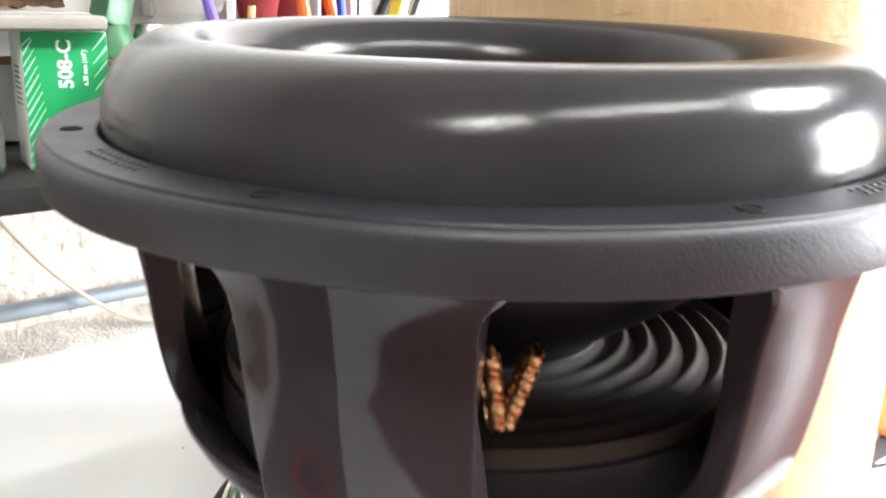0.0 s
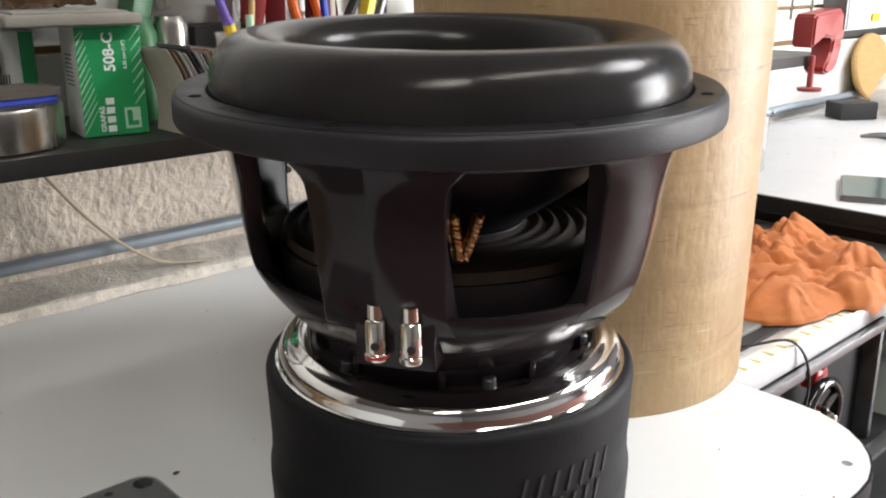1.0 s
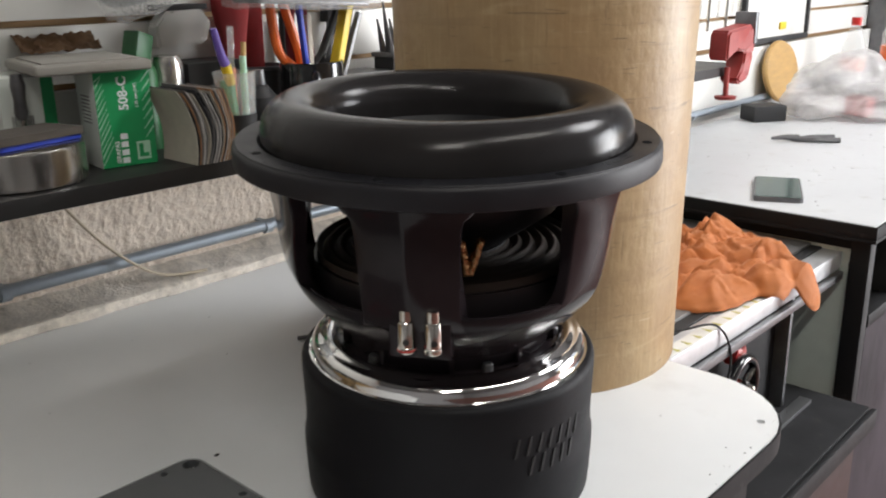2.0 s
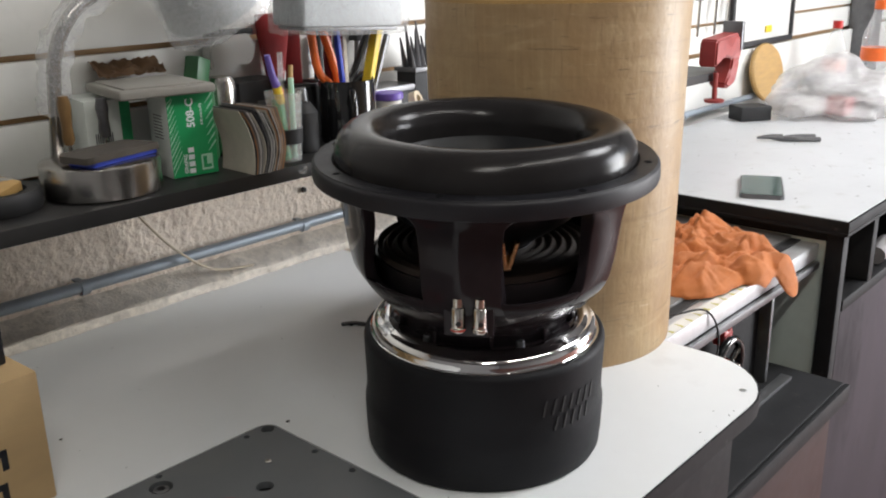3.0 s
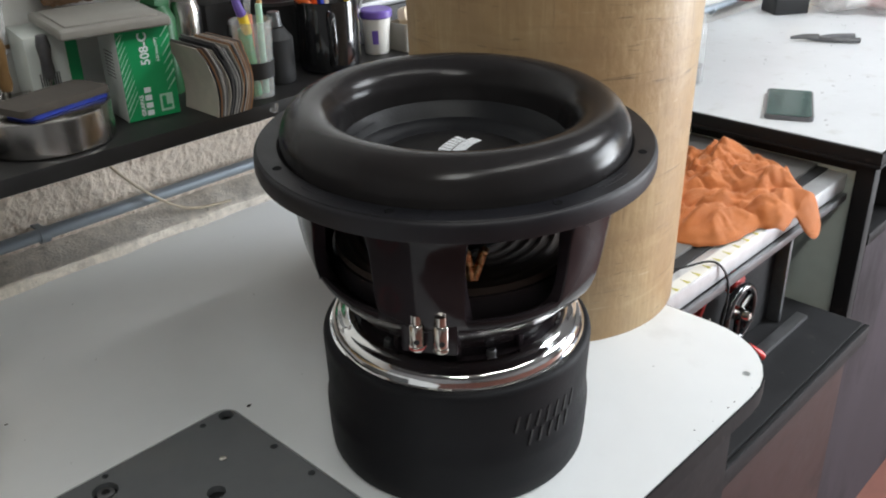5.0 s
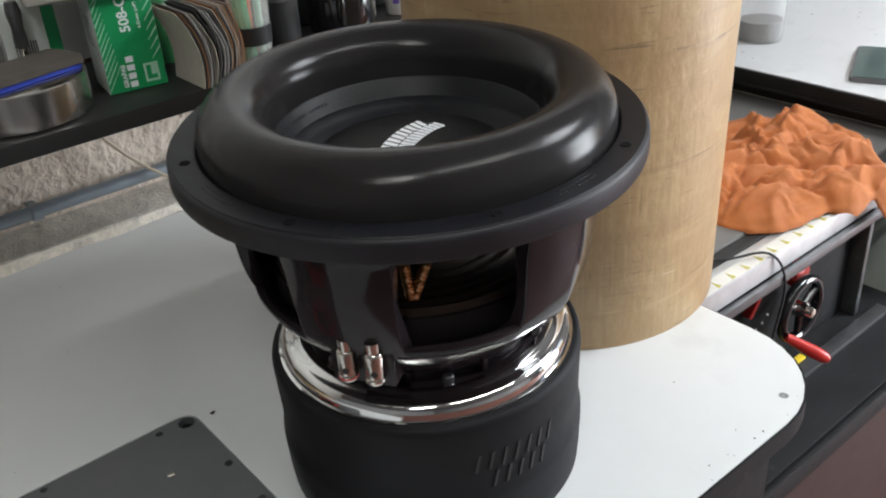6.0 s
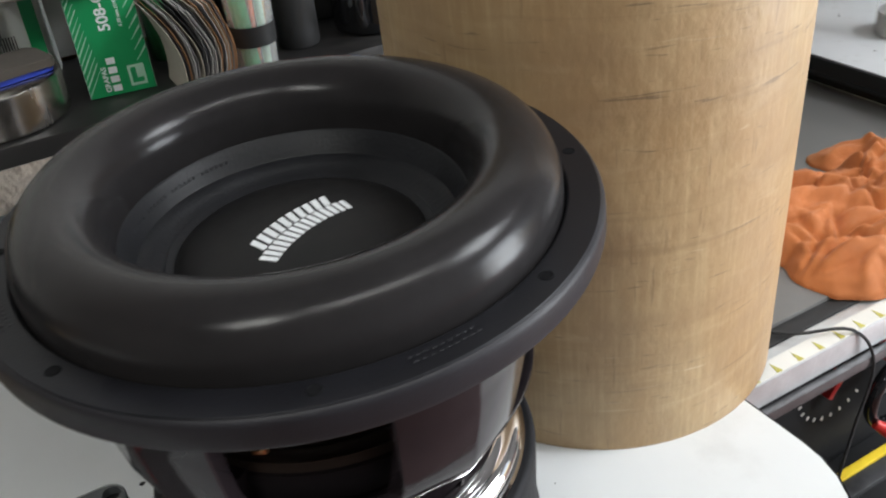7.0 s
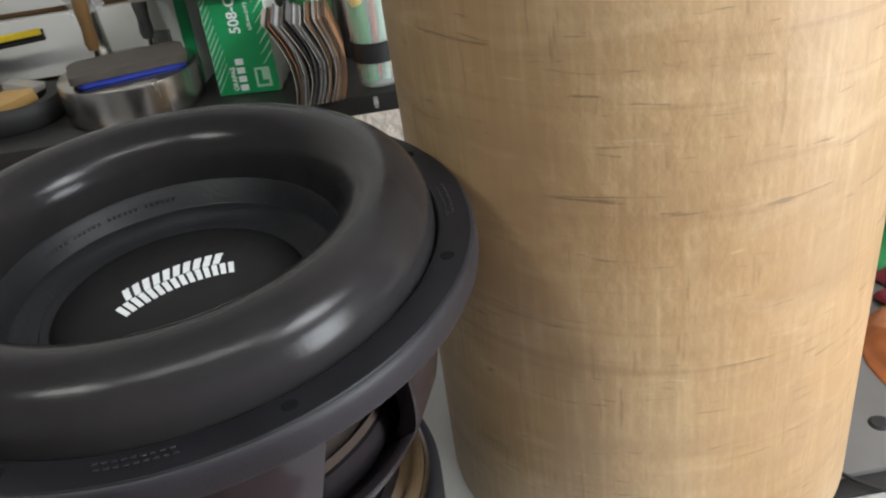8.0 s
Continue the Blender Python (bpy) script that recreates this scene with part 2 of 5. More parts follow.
PAPERS = [material("paper_" + nm, col, 0.85, vary=0.12, scale=60, bump=0.2, bump_scale=900) for nm, col in
          (("cream", (0.55, 0.50, 0.42)), ("grey", (0.22, 0.21, 0.21)), ("tan", (0.42, 0.22, 0.11)), ("white", (0.66, 0.64, 0.62)), ("black", (0.04, 0.04, 0.045)))]
TUBE_GLOW = lamp_glow("tube_glow", (0.92, 0.97, 1.0), 6.0)


# ---------------------------------------------------------------- building helpers
def finish(bm, angle=35):
    bmesh.ops.recalc_face_normals(bm, faces=bm.faces)
    for f in bm.faces:
        f.smooth = True
    for e in bm.edges:
        if len(e.link_faces) == 2 and e.calc_face_angle(0) > radians(angle):
            e.smooth = False


def part(name, bm, mat, parent=None, label="", angle=35):
    """One mesh object from a bmesh, under a thing or a part."""
    finish(bm, angle)
    me = bpy.data.meshes.new(name)
    bm.to_mesh(me)
    bm.free()
    me.materials.append(mat)
    ob = new(name, me)
    if parent:
        ob.parent = parent
    if label:
        ob["label"] = label
    return ob


def thing(name, label, category, at=(0, 0, 0), rz=0.0, group="", kind=""):
    ob = new(name)
    ob.empty_display_size = 0.02
    ob.matrix_world = pose(*at, 0, 0, rz)
    return tagged(ob, label, category, group, kind)


def slab(outer, z0, z1, holes=()):
    """A flat plate with through holes, from outline loops of (x, y)."""
    bm = bmesh.new()
    top_edges = []
    rings = []
    for loop in (outer, *holes):
        vt = [bm.verts.new((x, y, z1)) for x, y in loop]
        vb = [bm.verts.new((x, y, z0)) for x, y in loop]
        k = len(loop)
        for i in range(k):
            bm.faces.new((vt[i], vt[(i + 1) % k], vb[(i + 1) % k], vb[i]))
        rings.append((vt, vb))
    bm.edges.ensure_lookup_table()
    for side in (0, 1):
        es = []
        for r in rings:
            vs = r[side]
            k = len(vs)
            for i in range(k):
                es.append(bm.edges.get((vs[i], vs[(i + 1) % k])))
        bmesh.ops.triangle_fill(bm, use_beauty=True, use_dissolve=False, edges=es)
    return bm


def circle(cx, cy, r, k=24):
    return [(cx + r * math.cos(2 * math.pi * i / k), cy + r * math.sin(2 * math.pi * i / k)) for i in range(k)]


def round_rect(x0, y0, x1, y1, r, k=6, radii=None):
    rs = radii or (r, r, r, r)
    pts = []
    for (cx, cy, a0), q in zip(((x1 - rs[0], y1 - rs[0], 0), (x0 + rs[1], y1 - rs[1], 90), (x0 + rs[2], y0 + rs[2], 180), (x1 - rs[3], y0 + rs[3], 270)), rs):
        for i in range(k + 1):
            a = radians(a0 + 90 * i / k)
            pts.append((cx + q * math.cos(a), cy + q * math.sin(a)))
    return pts


def box(x0, y0, z0, x1, y1, z1, bevel=0.001, seg=2, bm=None):
    b = bmesh.new()
    bmesh.ops.create_cube(b, size=1)
    for v in b.verts:
        v.co = Vector((x0 + (v.co.x + 0.5) * (x1 - x0), y0 + (v.co.y + 0.5) * (y1 - y0), z0 + (v.co.z + 0.5) * (z1 - z0)))
    if bevel:
        bmesh.ops.bevel(b, geom=b.edges[:], offset=bevel, segments=seg, affect="EDGES", profile=0.6)
    return merge(bm, b)


def merge(bm, b):
    if bm is None:
        return b
    me = bpy.data.meshes.new("tmp")
    b.to_mesh(me)
    b.free()
    bm.from_mesh(me)
    bpy.data.meshes.remove(me)
    return bm


def lathe(profile, seg=96, closed=True, a0=0.0, a1=360.0, bm=None):
    """Turns a profile of (r, z) about the z axis; closed: the profile is a ring."""
    b = bmesh.new()
    full = abs(a1 - a0) >= 359.9
    k = seg if full else seg + 1
    rows = []
    for i in range(k):
        a = radians(a0 + (a1 - a0) * i / seg)
        rows.append([b.verts.new((r * math.cos(a), r * math.sin(a), z)) for r, z in profile])
    p = len(profile)
    for i in range(seg if full else seg):
        A, B = rows[i], rows[(i + 1) % k]
        for j in range(p if closed else p - 1):
            q = [A[j], A[(j + 1) % p], B[(j + 1) % p], B[j]]
            b.faces.new(q)
    if not full and closed:
        b.faces.new(rows[0])
        b.faces.new(rows[-1])
    bmesh.ops.remove_doubles(b, verts=b.verts, dist=1e-6)
    return merge(bm, b)


def sweep(points, r, k=8, bm=None, taper=None, samples=6):
    """A round rod along a smooth line through the points."""
    pts = [Vector(p) for p in points]
    line = []
    for i in range(len(pts) - 1):
        p0, p1, p2, p3 = pts[max(i - 1, 0)], pts[i], pts[i + 1], pts[min(i + 2, len(pts) - 1)]
        n = samples if len(pts) > 2 else 1
        for s in range(n):
            t = s / n
            line.append(0.5 * ((2 * p1) + (p2 - p0) * t + (2 * p0 - 5 * p1 + 4 * p2 - p3) * t * t + (3 * p1 - p0 - 3 * p2 + p3) * t ** 3))
    line.append(pts[-1])
    b = bmesh.new()
    rows = []
    up = None
    for i, p in enumerate(line):
        d = (line[min(i + 1, len(line) - 1)] - line[max(i - 1, 0)]).normalized()
        if up is None:
            up = d.orthogonal().normalized()
        up = (up - d * up.dot(d)).normalized()
        side = d.cross(up)
        rad = r if taper is None else r + (taper - r) * i / (len(line) - 1)
        rows.append([b.verts.new(p + rad * (math.cos(2 * math.pi * j / k) * up + math.sin(2 * math.pi * j / k) * side)) for j in range(k)])
    for A, B in zip(rows, rows[1:]):
        for j in range(k):
            b.faces.new((A[j], A[(j + 1) % k], B[(j + 1) % k], B[j]))
    b.faces.new(rows[0])
    b.faces.new(rows[-1])
    return merge(bm, b)


def moved(bm, m):
    bmesh.ops.transform(bm, matrix=m, verts=bm.verts)
    return bm


# ---------------------------------------------------------------- the room
WX0, WX1, WY0, WY1, FZ, CZ = -2.6, 3.4, -3.6, 0.66, -0.9, 1.75


def structure(name, bm, mat, label, category="wall"):
    return tagged(part(name, bm, mat), label, category, kind="structure")


structure("floor", box(WX0 - 0.1, WY0 - 0.1, FZ - 0.1, WX1 + 3, WY1 + 0.2, FZ, 0), FLOOR, "worn red-brown painted concrete workshop floor", "floor")
structure("ceiling", box(WX0 - 0.1, WY0 - 0.1, CZ, WX1 + 0.1, WY1 + 0.2, CZ + 0.1, 0), CEILING, "plain workshop ceiling, unseen, its grey darkened for a dim room", "ceiling")
structure("wall_west", box(WX0 - 0.1, WY0, FZ, WX0, WY1 + 0.1, CZ, 0), WALL, "plain workshop wall, unseen, its grey darkened for a dim room")
structure("wall_south", box(WX0, WY0 - 0.1, FZ, WX1, WY0, CZ, 0), WALL, "plain workshop wall, unseen, its grey darkened for a dim room")
bm = box(WX1, -0.75, FZ, WX1 + 0.1, WY1 + 0.1, CZ, 0)
box(WX1, WY0, FZ, WX1 + 0.1, -3.4, CZ, 0, bm=bm)
box(WX1, -3.4, 1.5, WX1 + 0.1, -0.75, CZ, 0, bm=bm)
structure("wall_east", bm, WALL, "painted wall with a wide open workshop door")
structure("wall_north", box(WX0, WY1 + 0.004, FZ, WX1, WY1 + 0.12, CZ, 0), SLAT_EDGE, "backing of the slatted display wall")

# white slats of the back wall, with brown grooves between them
slat_wall = tagged(bpy.data.objects["wall_north"], "white slatted display wall with brown grooves")
slat_mesh = None
for i in range(18):
    z0 = 0.2105 + 0.0790 * i
    if slat_mesh is None:
        ob = part("slat", box(WX0 + 0.01, 0.646, 0, WX1 - 0.01, 0.664, 0.0705, 0.002), SLAT, slat_wall)
        slat_mesh = ob.data
    else:
        ob = new("slat", slat_mesh)
        ob.parent = slat_wall
    ob.location = (0, 0, z0)


def rough_sheet(x0, x1, z0, z1, nx, nz, depth, y, freq, seed):
    """A wall sheet with lumpy relief, closed at the back."""
    b = bmesh.new()
    grid = []
    for i in range(nx + 1):
        col = []
        for j in range(nz + 1):
            x, z = x0 + (x1 - x0) * i / nx, z0 + (z1 - z0) * j / nz
            p = Vector((x * freq, seed, z * freq))
            d = noise.noise(p) + 0.7 * noise.noise(p * 2.3) + 0.45 * noise.noise(p * 5.1)
            col.append(b.verts.new((x, y - depth * d, z)))
        grid.append(col)
    for i in range(nx):
        for j in range(nz):
            b.faces.new((grid[i][j], grid[i + 1][j], grid[i + 1][j + 1], grid[i][j + 1]))
    return b


structure("wall_stucco", rough_sheet(-1.1, 1.25, -0.10, 0.2, 1060, 130, 0.0019, 0.634, 92, 3.0), STUCCO, "rough beige plastered wall below the shelf", "wall")
tagged(part("wall_plug", moved(lathe([(0.0, 0.004), (0.004, 0.0036), (0.0052, 0.0), (0.0, 0.0)], 14, closed=False), pose(0.2896, 0.630, 0.1088, 90, 0, 0)), HOLE), "small dark plug in the rough wall", "plug")
structure("wall_panel", box(1.2505, 0.628, FZ, WX1 - 0.002, 0.6455, 0.2, 0.001), SLAT, "plain white painted wall strip behind the bench")
b = bmesh.new()
rows = []
for i in range(301):
    x = -1.4 + 2.6 * i / 300
    w = 0.006 * noise.noise(Vector((x * 14, 0, 0))) + 0.003 * noise.noise(Vector((x * 50, 4, 0)))
    h = 0.004 * noise.noise(Vector((x * 20, 9, 0)))
    rows.append([b.verts.new(p) for p in ((x, 0.588 + w, 0.0005), (x, 0.590 + w, 0.012 + h), (x, 0.603 + w, 0.021 + h), (x, 0.624, 0.030 + h * 2), (x, 0.64, 0.034))])
for A, B in zip(rows, rows[1:]):
    for j in range(4):
        b.faces.new((A[j], B[j], B[j + 1], A[j + 1]))
structure("ledge", b, CONCRETE, "crumbly mortar ledge along the foot of the wall", "ledge")

# galvanised conduit with saddle clamps
pipe = thing("conduit_pipe", "galvanised conduit pipe fixed along the rough wall", "pipe")
part("tube", sweep([(-1.4, 0.612, 0.054), (2.9, 0.612, 0.060)], 0.0085, 14), PIPE, pipe)
for x in (-0.12, 0.27, 0.9, 1.6):
    b = lathe([(0.0086, -0.006), (0.0105, -0.006), (0.0105, 0.006), (0.0086, 0.006)], 20)
    moved(b, pose(x, 0.612, 0.0545, 0, 90, 0))
    box(x - 0.005, 0.619, 0.060, x + 0.005, 0.64, 0.0625, 0.0005, bm=b)
    part("clamp", b, PIPE, pipe)

# the black shelf
shelf = thing("wall_shelf", "long black painted wooden wall shelf, dusty", "shelf", kind="")
part("board", box(-1.4, 0.428, 0.188, 1.47, 0.645, 0.208, 0.002), SHELF, shelf)
for x in (-1.0, 0.55, 1.3):
    part("bracket", box(x, 0.50, 0.150, x + 0.02, 0.632, 0.188, 0.002), SHELF, shelf)

# ceiling tube lights
for x0, x1 in ((-1.25, -0.65), (-0.33, 0.83)):
    lamp = thing("ceiling_light", "slim white fluorescent ceiling light, switched on", "ceiling light", group="ceiling lights")
    part("housing", box(x0 - 0.03, -1.03, CZ - 0.06, x1 + 0.03, -0.87, CZ, 0.004), SLAT, lamp)
    part("tube", sweep([(x0, -0.95, CZ - 0.076), (x1, -0.95, CZ - 0.076)], 0.013, 12), TUBE_GLOW, lamp)

roof = tagged(part("window_1", box(1.26, -1.34, CZ - 0.006, 2.24, -0.56, CZ - 0.001, 0.001), lamp_glow("sky_pane", (0.93, 0.97, 1.0), 5.0)), "milky roof light pane in the ceiling", "window", kind="structure")
for x0, y0, x1, y1 in ((1.20, -1.40, 2.30, -1.345), (1.20, -0.555, 2.30, -0.50), (1.20, -1.344, 1.255, -0.556), (2.245, -1.344, 2.30, -0.556)):
    part("window_frame", box(x0, y0, CZ - 0.03, x1, y1, CZ - 0.0005, 0.002), SLAT, roof)

# ---------------------------------------------------------------- router table
table = thing("router_table", "white laminate router table with rounded corner and black edging", "table")
top_outline = round_rect(-1.3, -0.19, 0.332, 0.590, 0.01, 8, (0.004, 0.004, 0.004, 0.100))
plate_hole = round_rect(-0.4345, -0.0505, -0.1335, 0.1925, 0.0155, 8)
hole_at = (0.262, -0.168)
part("top", slab(top_outline, -0.0185, 0.0, (plate_hole, circle(*hole_at, 0.0042, 16))), LAMINATE, table)
edge_out = round_rect(-1.301, -0.1925, 0.3345, 0.5895, 0.01, 8, (0.004, 0.004, 0.004, 0.1025))
edge_in = round_rect(-1.2999, -0.1902, 0.3322, 0.5893, 0.01, 8, (0.004, 0.004, 0.004, 0.1002))
part("edging", slab(edge_out, -0.022, -0.0012, (edge_in,)), BLACK_EDGE, table)
part("apron", box(-1.25, -0.15, -0.24, 0.29, 0.56, -0.019, 0.003), BLACK_EDGE, table)

bench = thing("lower_bench", "long black-painted workbench with a chipped front edge", "workbench")
part("top", box(-1.4, -0.098, -0.262, 0.868, 0.60, -0.241, 0.003), BLACK_EDGE, bench)
part("nosing", box(-1.4, -0.108, -0.275, 0.873, -0.0985, -0.2435, 0.003), BLACK_EDGE, bench)
part("front", box(-1.4, -0.085, FZ, 0.86, -0.06, -0.2625, 0.002), BROWN_PANEL, bench)
part("end", box(0.84, -0.059, FZ, 0.86, 0.60, -0.2625, 0.002), BROWN_PANEL, bench)

insert = thing("router_plate", "grey router insert plate with drilled mounting holes", "plate")
hs = [(-0.1445, 0.180, 0.0075), (-0.142, 0.105, 0.0036), (-0.142, 0.049, 0.0036), (-0.1695, 0.183, 0.0034), (-0.272, 0.1855, 0.0034), (-0.215, 0.092, 0.0085), (-0.281, 0.167, 0.0115), (-0.36, 0.182, 0.0036), (-0.4225, 0.180, 0.0075), (-0.353, 0.05, 0.0085)]
part("plate", slab(round_rect(-0.433, -0.049, -0.135, 0.191, 0.014, 8), -0.0075, -0.0002, [circle(*h, 20) for h in hs] + [circle(-0.284, 0.071, 0.047, 48)]), PLATE, insert)
part("insert_ring", moved(lathe([(0.0465, -0.006), (0.0465, -0.0004), (0.034, -0.0004), (0.034, -0.006)], 48), pose(-0.284, 0.071, 0)), RED, insert, "red plastic ring in the router opening")
part("underlay", box(-0.44, -0.056, -0.0184, -0.128, 0.198, -0.0095, 0), HOLE, insert)
b = lathe([(0.0, -0.0005), (0.0022, -0.0002), (0.0034, -0.0008), (0.0036, -0.003), (0.0, -0.003)], 16, closed=False)
part("screw", moved(b, pose(-0.185, 0.126, 0.0012)), NICKEL, insert)
part("hole_plug", moved(lathe([(0.0075, -0.006), (0.0075, -0.0022), (0.004, -0.0015), (0.004, -0.006)], 20), pose(-0.281, 0.167, 0)), DARK_STEEL, insert)

rng = random.Random(4)
b = bmesh.new()
spots = [(-0.12, 0.175, 0.0016), (0.109, 0.322, 0.002), (0.118, 0.315, 0.0022), (-0.30, 0.33, 0.0011)]
spots += [(rng.uniform(-0.45, 0.3), rng.uniform(-0.15, 0.55), rng.uniform(0.0003, 0.0006)) for _ in range(34)]
spots += [(rng.uniform(0.12, 0.30), rng.uniform(-0.188, -0.165), rng.uniform(0.0003, 0.0007)) for _ in range(10)]
for x, y, r in spots:
    c = bmesh.new()
    bmesh.ops.create_icosphere(c, subdivisions=1, radius=r)
    for v in c.verts:
        v.co = Vector((x + v.co.x * rng.uniform(0.8, 2.2), y + v.co.y * rng.uniform(0.8, 1.8), r * 0.4 + v.co.z * 0.5))
    merge(b, c)
tagged(part("sawdust", b, HOLE), "dark crumbs and dust specks on the white tabletop", "debris", kind="stuff")
b = sweep([(0.100, 0.333, 0.002), (0.113, 0.322, 0.003), (0.122, 0.306, 0.002)], 0.0028, 6)
tagged(part("wire_offcut", b, DARK_STEEL), "short dark wire offcut lying on the tabletop", "wire")

# ---------------------------------------------------------------- subwoofer
SX, SY = -0.0213, -0.0317
sub = thing("subwoofer", "large black subwoofer driver with fat rubber surround, standing upright", "subwoofer")


def lean(bm):
    """The driver leans a little on its soft boot, whose foot stays flat on the table."""
    for v in bm.verts:
        x, y, z = v.co
        k = min(1.0, max(0.0, z / 0.12))
        v.co = Vector((x + z * SX, y + z * SY, z - (x * SX + y * SY) * k))
    return bm


def sub_part(name, bm, mat, parent=None, label="", angle=35):
    return part(name, lean(bm), mat, parent or sub, label, angle)


def arc(cx, cz, rx, rz, a0, a1, k):
    return [(cx + rx * math.cos(radians(a0 + (a1 - a0) * i / k)), cz + rz * math.sin(radians(a0 + (a1 - a0) * i / k))) for i in range(k + 1)]


boot = sub_part("magnet_boot", lathe([(0.02, 0.002), (0.114, 0.0), (0.1178, 0.0012), (0.1200, 0.006), (0.1210, 0.02), (0.1218, 0.045), (0.1216, 0.053), (0.1200, 0.058), (0.1196, 0.075), (0.1203, 0.10), (0.1208, 0.116)]
                                     + arc(0.1165, 0.1185, 0.0043, 0.0065, 0, 90, 6) + [(0.1145, 0.1245), (0.1135, 0.122), (0.1125, 0.10), (0.02, 0.10)], 128), BOOT, None, "matt black rubber magnet boot with embossed slots")
rng = random.Random(2)
for i in range(7):
    for row, (z0, z1) in enumerate(((0.078, 0.094), (0.060, 0.075))):
        if row == 1 and i in (0, 6):
            continue
        a = -113 + 5.0 * i
        b = bmesh.new()
        R = 0.1207
        q = []
        for zz, sh in ((z0, -0.6), (z1, 0.9)):
            for da in (-0.55, 0.55):
                t = radians(a + da + sh + row * 1.5)
                q.append((R * math.cos(t), R * math.sin(t), zz))
        vs = [b.verts.new(p) for p in (q[0], q[1], q[3], q[2])]
        wi = [b.verts.new((p[0] * 0.985, p[1] * 0.985, p[2])) for p in (q[0], q[1], q[3], q[2])]
        b.faces.new(vs)
        b.faces.new(wi)
        for k in range(4):
            b.faces.new((vs[k], vs[(k + 1) % 4], wi[(k + 1) % 4], wi[k]))
        sub_part("slot", b, HOLE, boot)
sub_part("trim_ring", lathe([(0.092, 0.126), (0.0915, 0.1385)] + arc(0.097, 0.1385, 0.0055, 0.0030, 180, 60, 6) + [(0.1015, 0.1395)] + arc(0.1035, 0.1300, 0.0085, 0.0085, 80, 0, 8) + [(0.1125, 0.1265), (0.1143, 0.1262), (0.1146, 0.1225), (0.10, 0.118)], 160), CHROME, None, "mirror-polished chrome ring round the motor")
sub_part("top_plate", lathe([(0.03, 0.118), (0.0925, 0.118), (0.0925, 0.1365), (0.090, 0.138), (0.030, 0.138)], 96), GLOSS)

# basket: flange, upper ring, six spokes, lower bowl
flange = sub_part("flange", lathe([(0.1425, 0.2835), (0.1600, 0.2835), (0.1620, 0.2845), (0.1627, 0.287), (0.1624, 0.2955)] + arc(0.1585, 0.2962, 0.0038, 0.0042, 0, 90, 6) + [(0.150, 0.3003), (0.1435, 0.3000), (0.1425, 0.2985)], 160), FLANGE, None, "satin black mounting flange with screw holes")
# added thin ring; its dark colour stands for the flange top's weaker reflection
sub_part("dark_top_ring", lathe([(0.1430, 0.2990), (0.1602, 0.2990), (0.1602, 0.3002), (0.1596, 0.3009), (0.1440, 0.3009), (0.1430, 0.3002)], 160), FLANGE_TOP, flange, "added darker ring for the less lit top of the flange")
for i in range(8):
    a = radians(-109.3 + 45 * i)
    b = lathe([(0.0, 0.3011), (0.0026, 0.3011), (0.0030, 0.3014), (0.0036, 0.3011), (0.0038, 0.299), (0.0, 0.299)], 18, closed=False)
    moved(b, pose(0.1508 * math.cos(a), 0.1508 * math.sin(a), 0))
    sub_part("screw_hole", b, PIT, flange)
for c0 in (-88.0, 92.0, 2.0, 182.0):
    for row in range(2):
        for k in range(9):
            a = radians(c0 - 6 + 1.45 * k + row * 0.5)
            r = 0.1478 + 0.0035 * row
            b = box(-0.0008, -0.0011, 0, 0.0008, 0.0011, 0.0006, 0.0002, 1)
            moved(b, pose(r * math.cos(a), r * math.sin(a), 0.3007, 0, 0, math.degrees(a)))
            sub_part("embossed_mark", b, FLANGE, flange)
sub_part("basket_ring", lathe([(0.122, 0.2834), (0.122, 0.2765), (0.1370, 0.2765), (0.1392, 0.2785), (0.1412, 0.2834)], 128), GLOSS)


def smooth_profile(pts, k=4):
    """The same profile with more points, along a smooth line."""
    out = []
    for i in range(len(pts) - 1):
        a, b, c, d = (Vector(pts[min(max(i + o, 0), len(pts) - 1)]) for o in (-1, 0, 1, 2))
        for q in range(k):
            t = q / k
            out.append(tuple(0.5 * (2 * b + (c - a) * t + (2 * a - 5 * b + 4 * c - d) * t * t + (3 * b - a - 3 * c + d) * t ** 3)))
    return out + [pts[-1]]


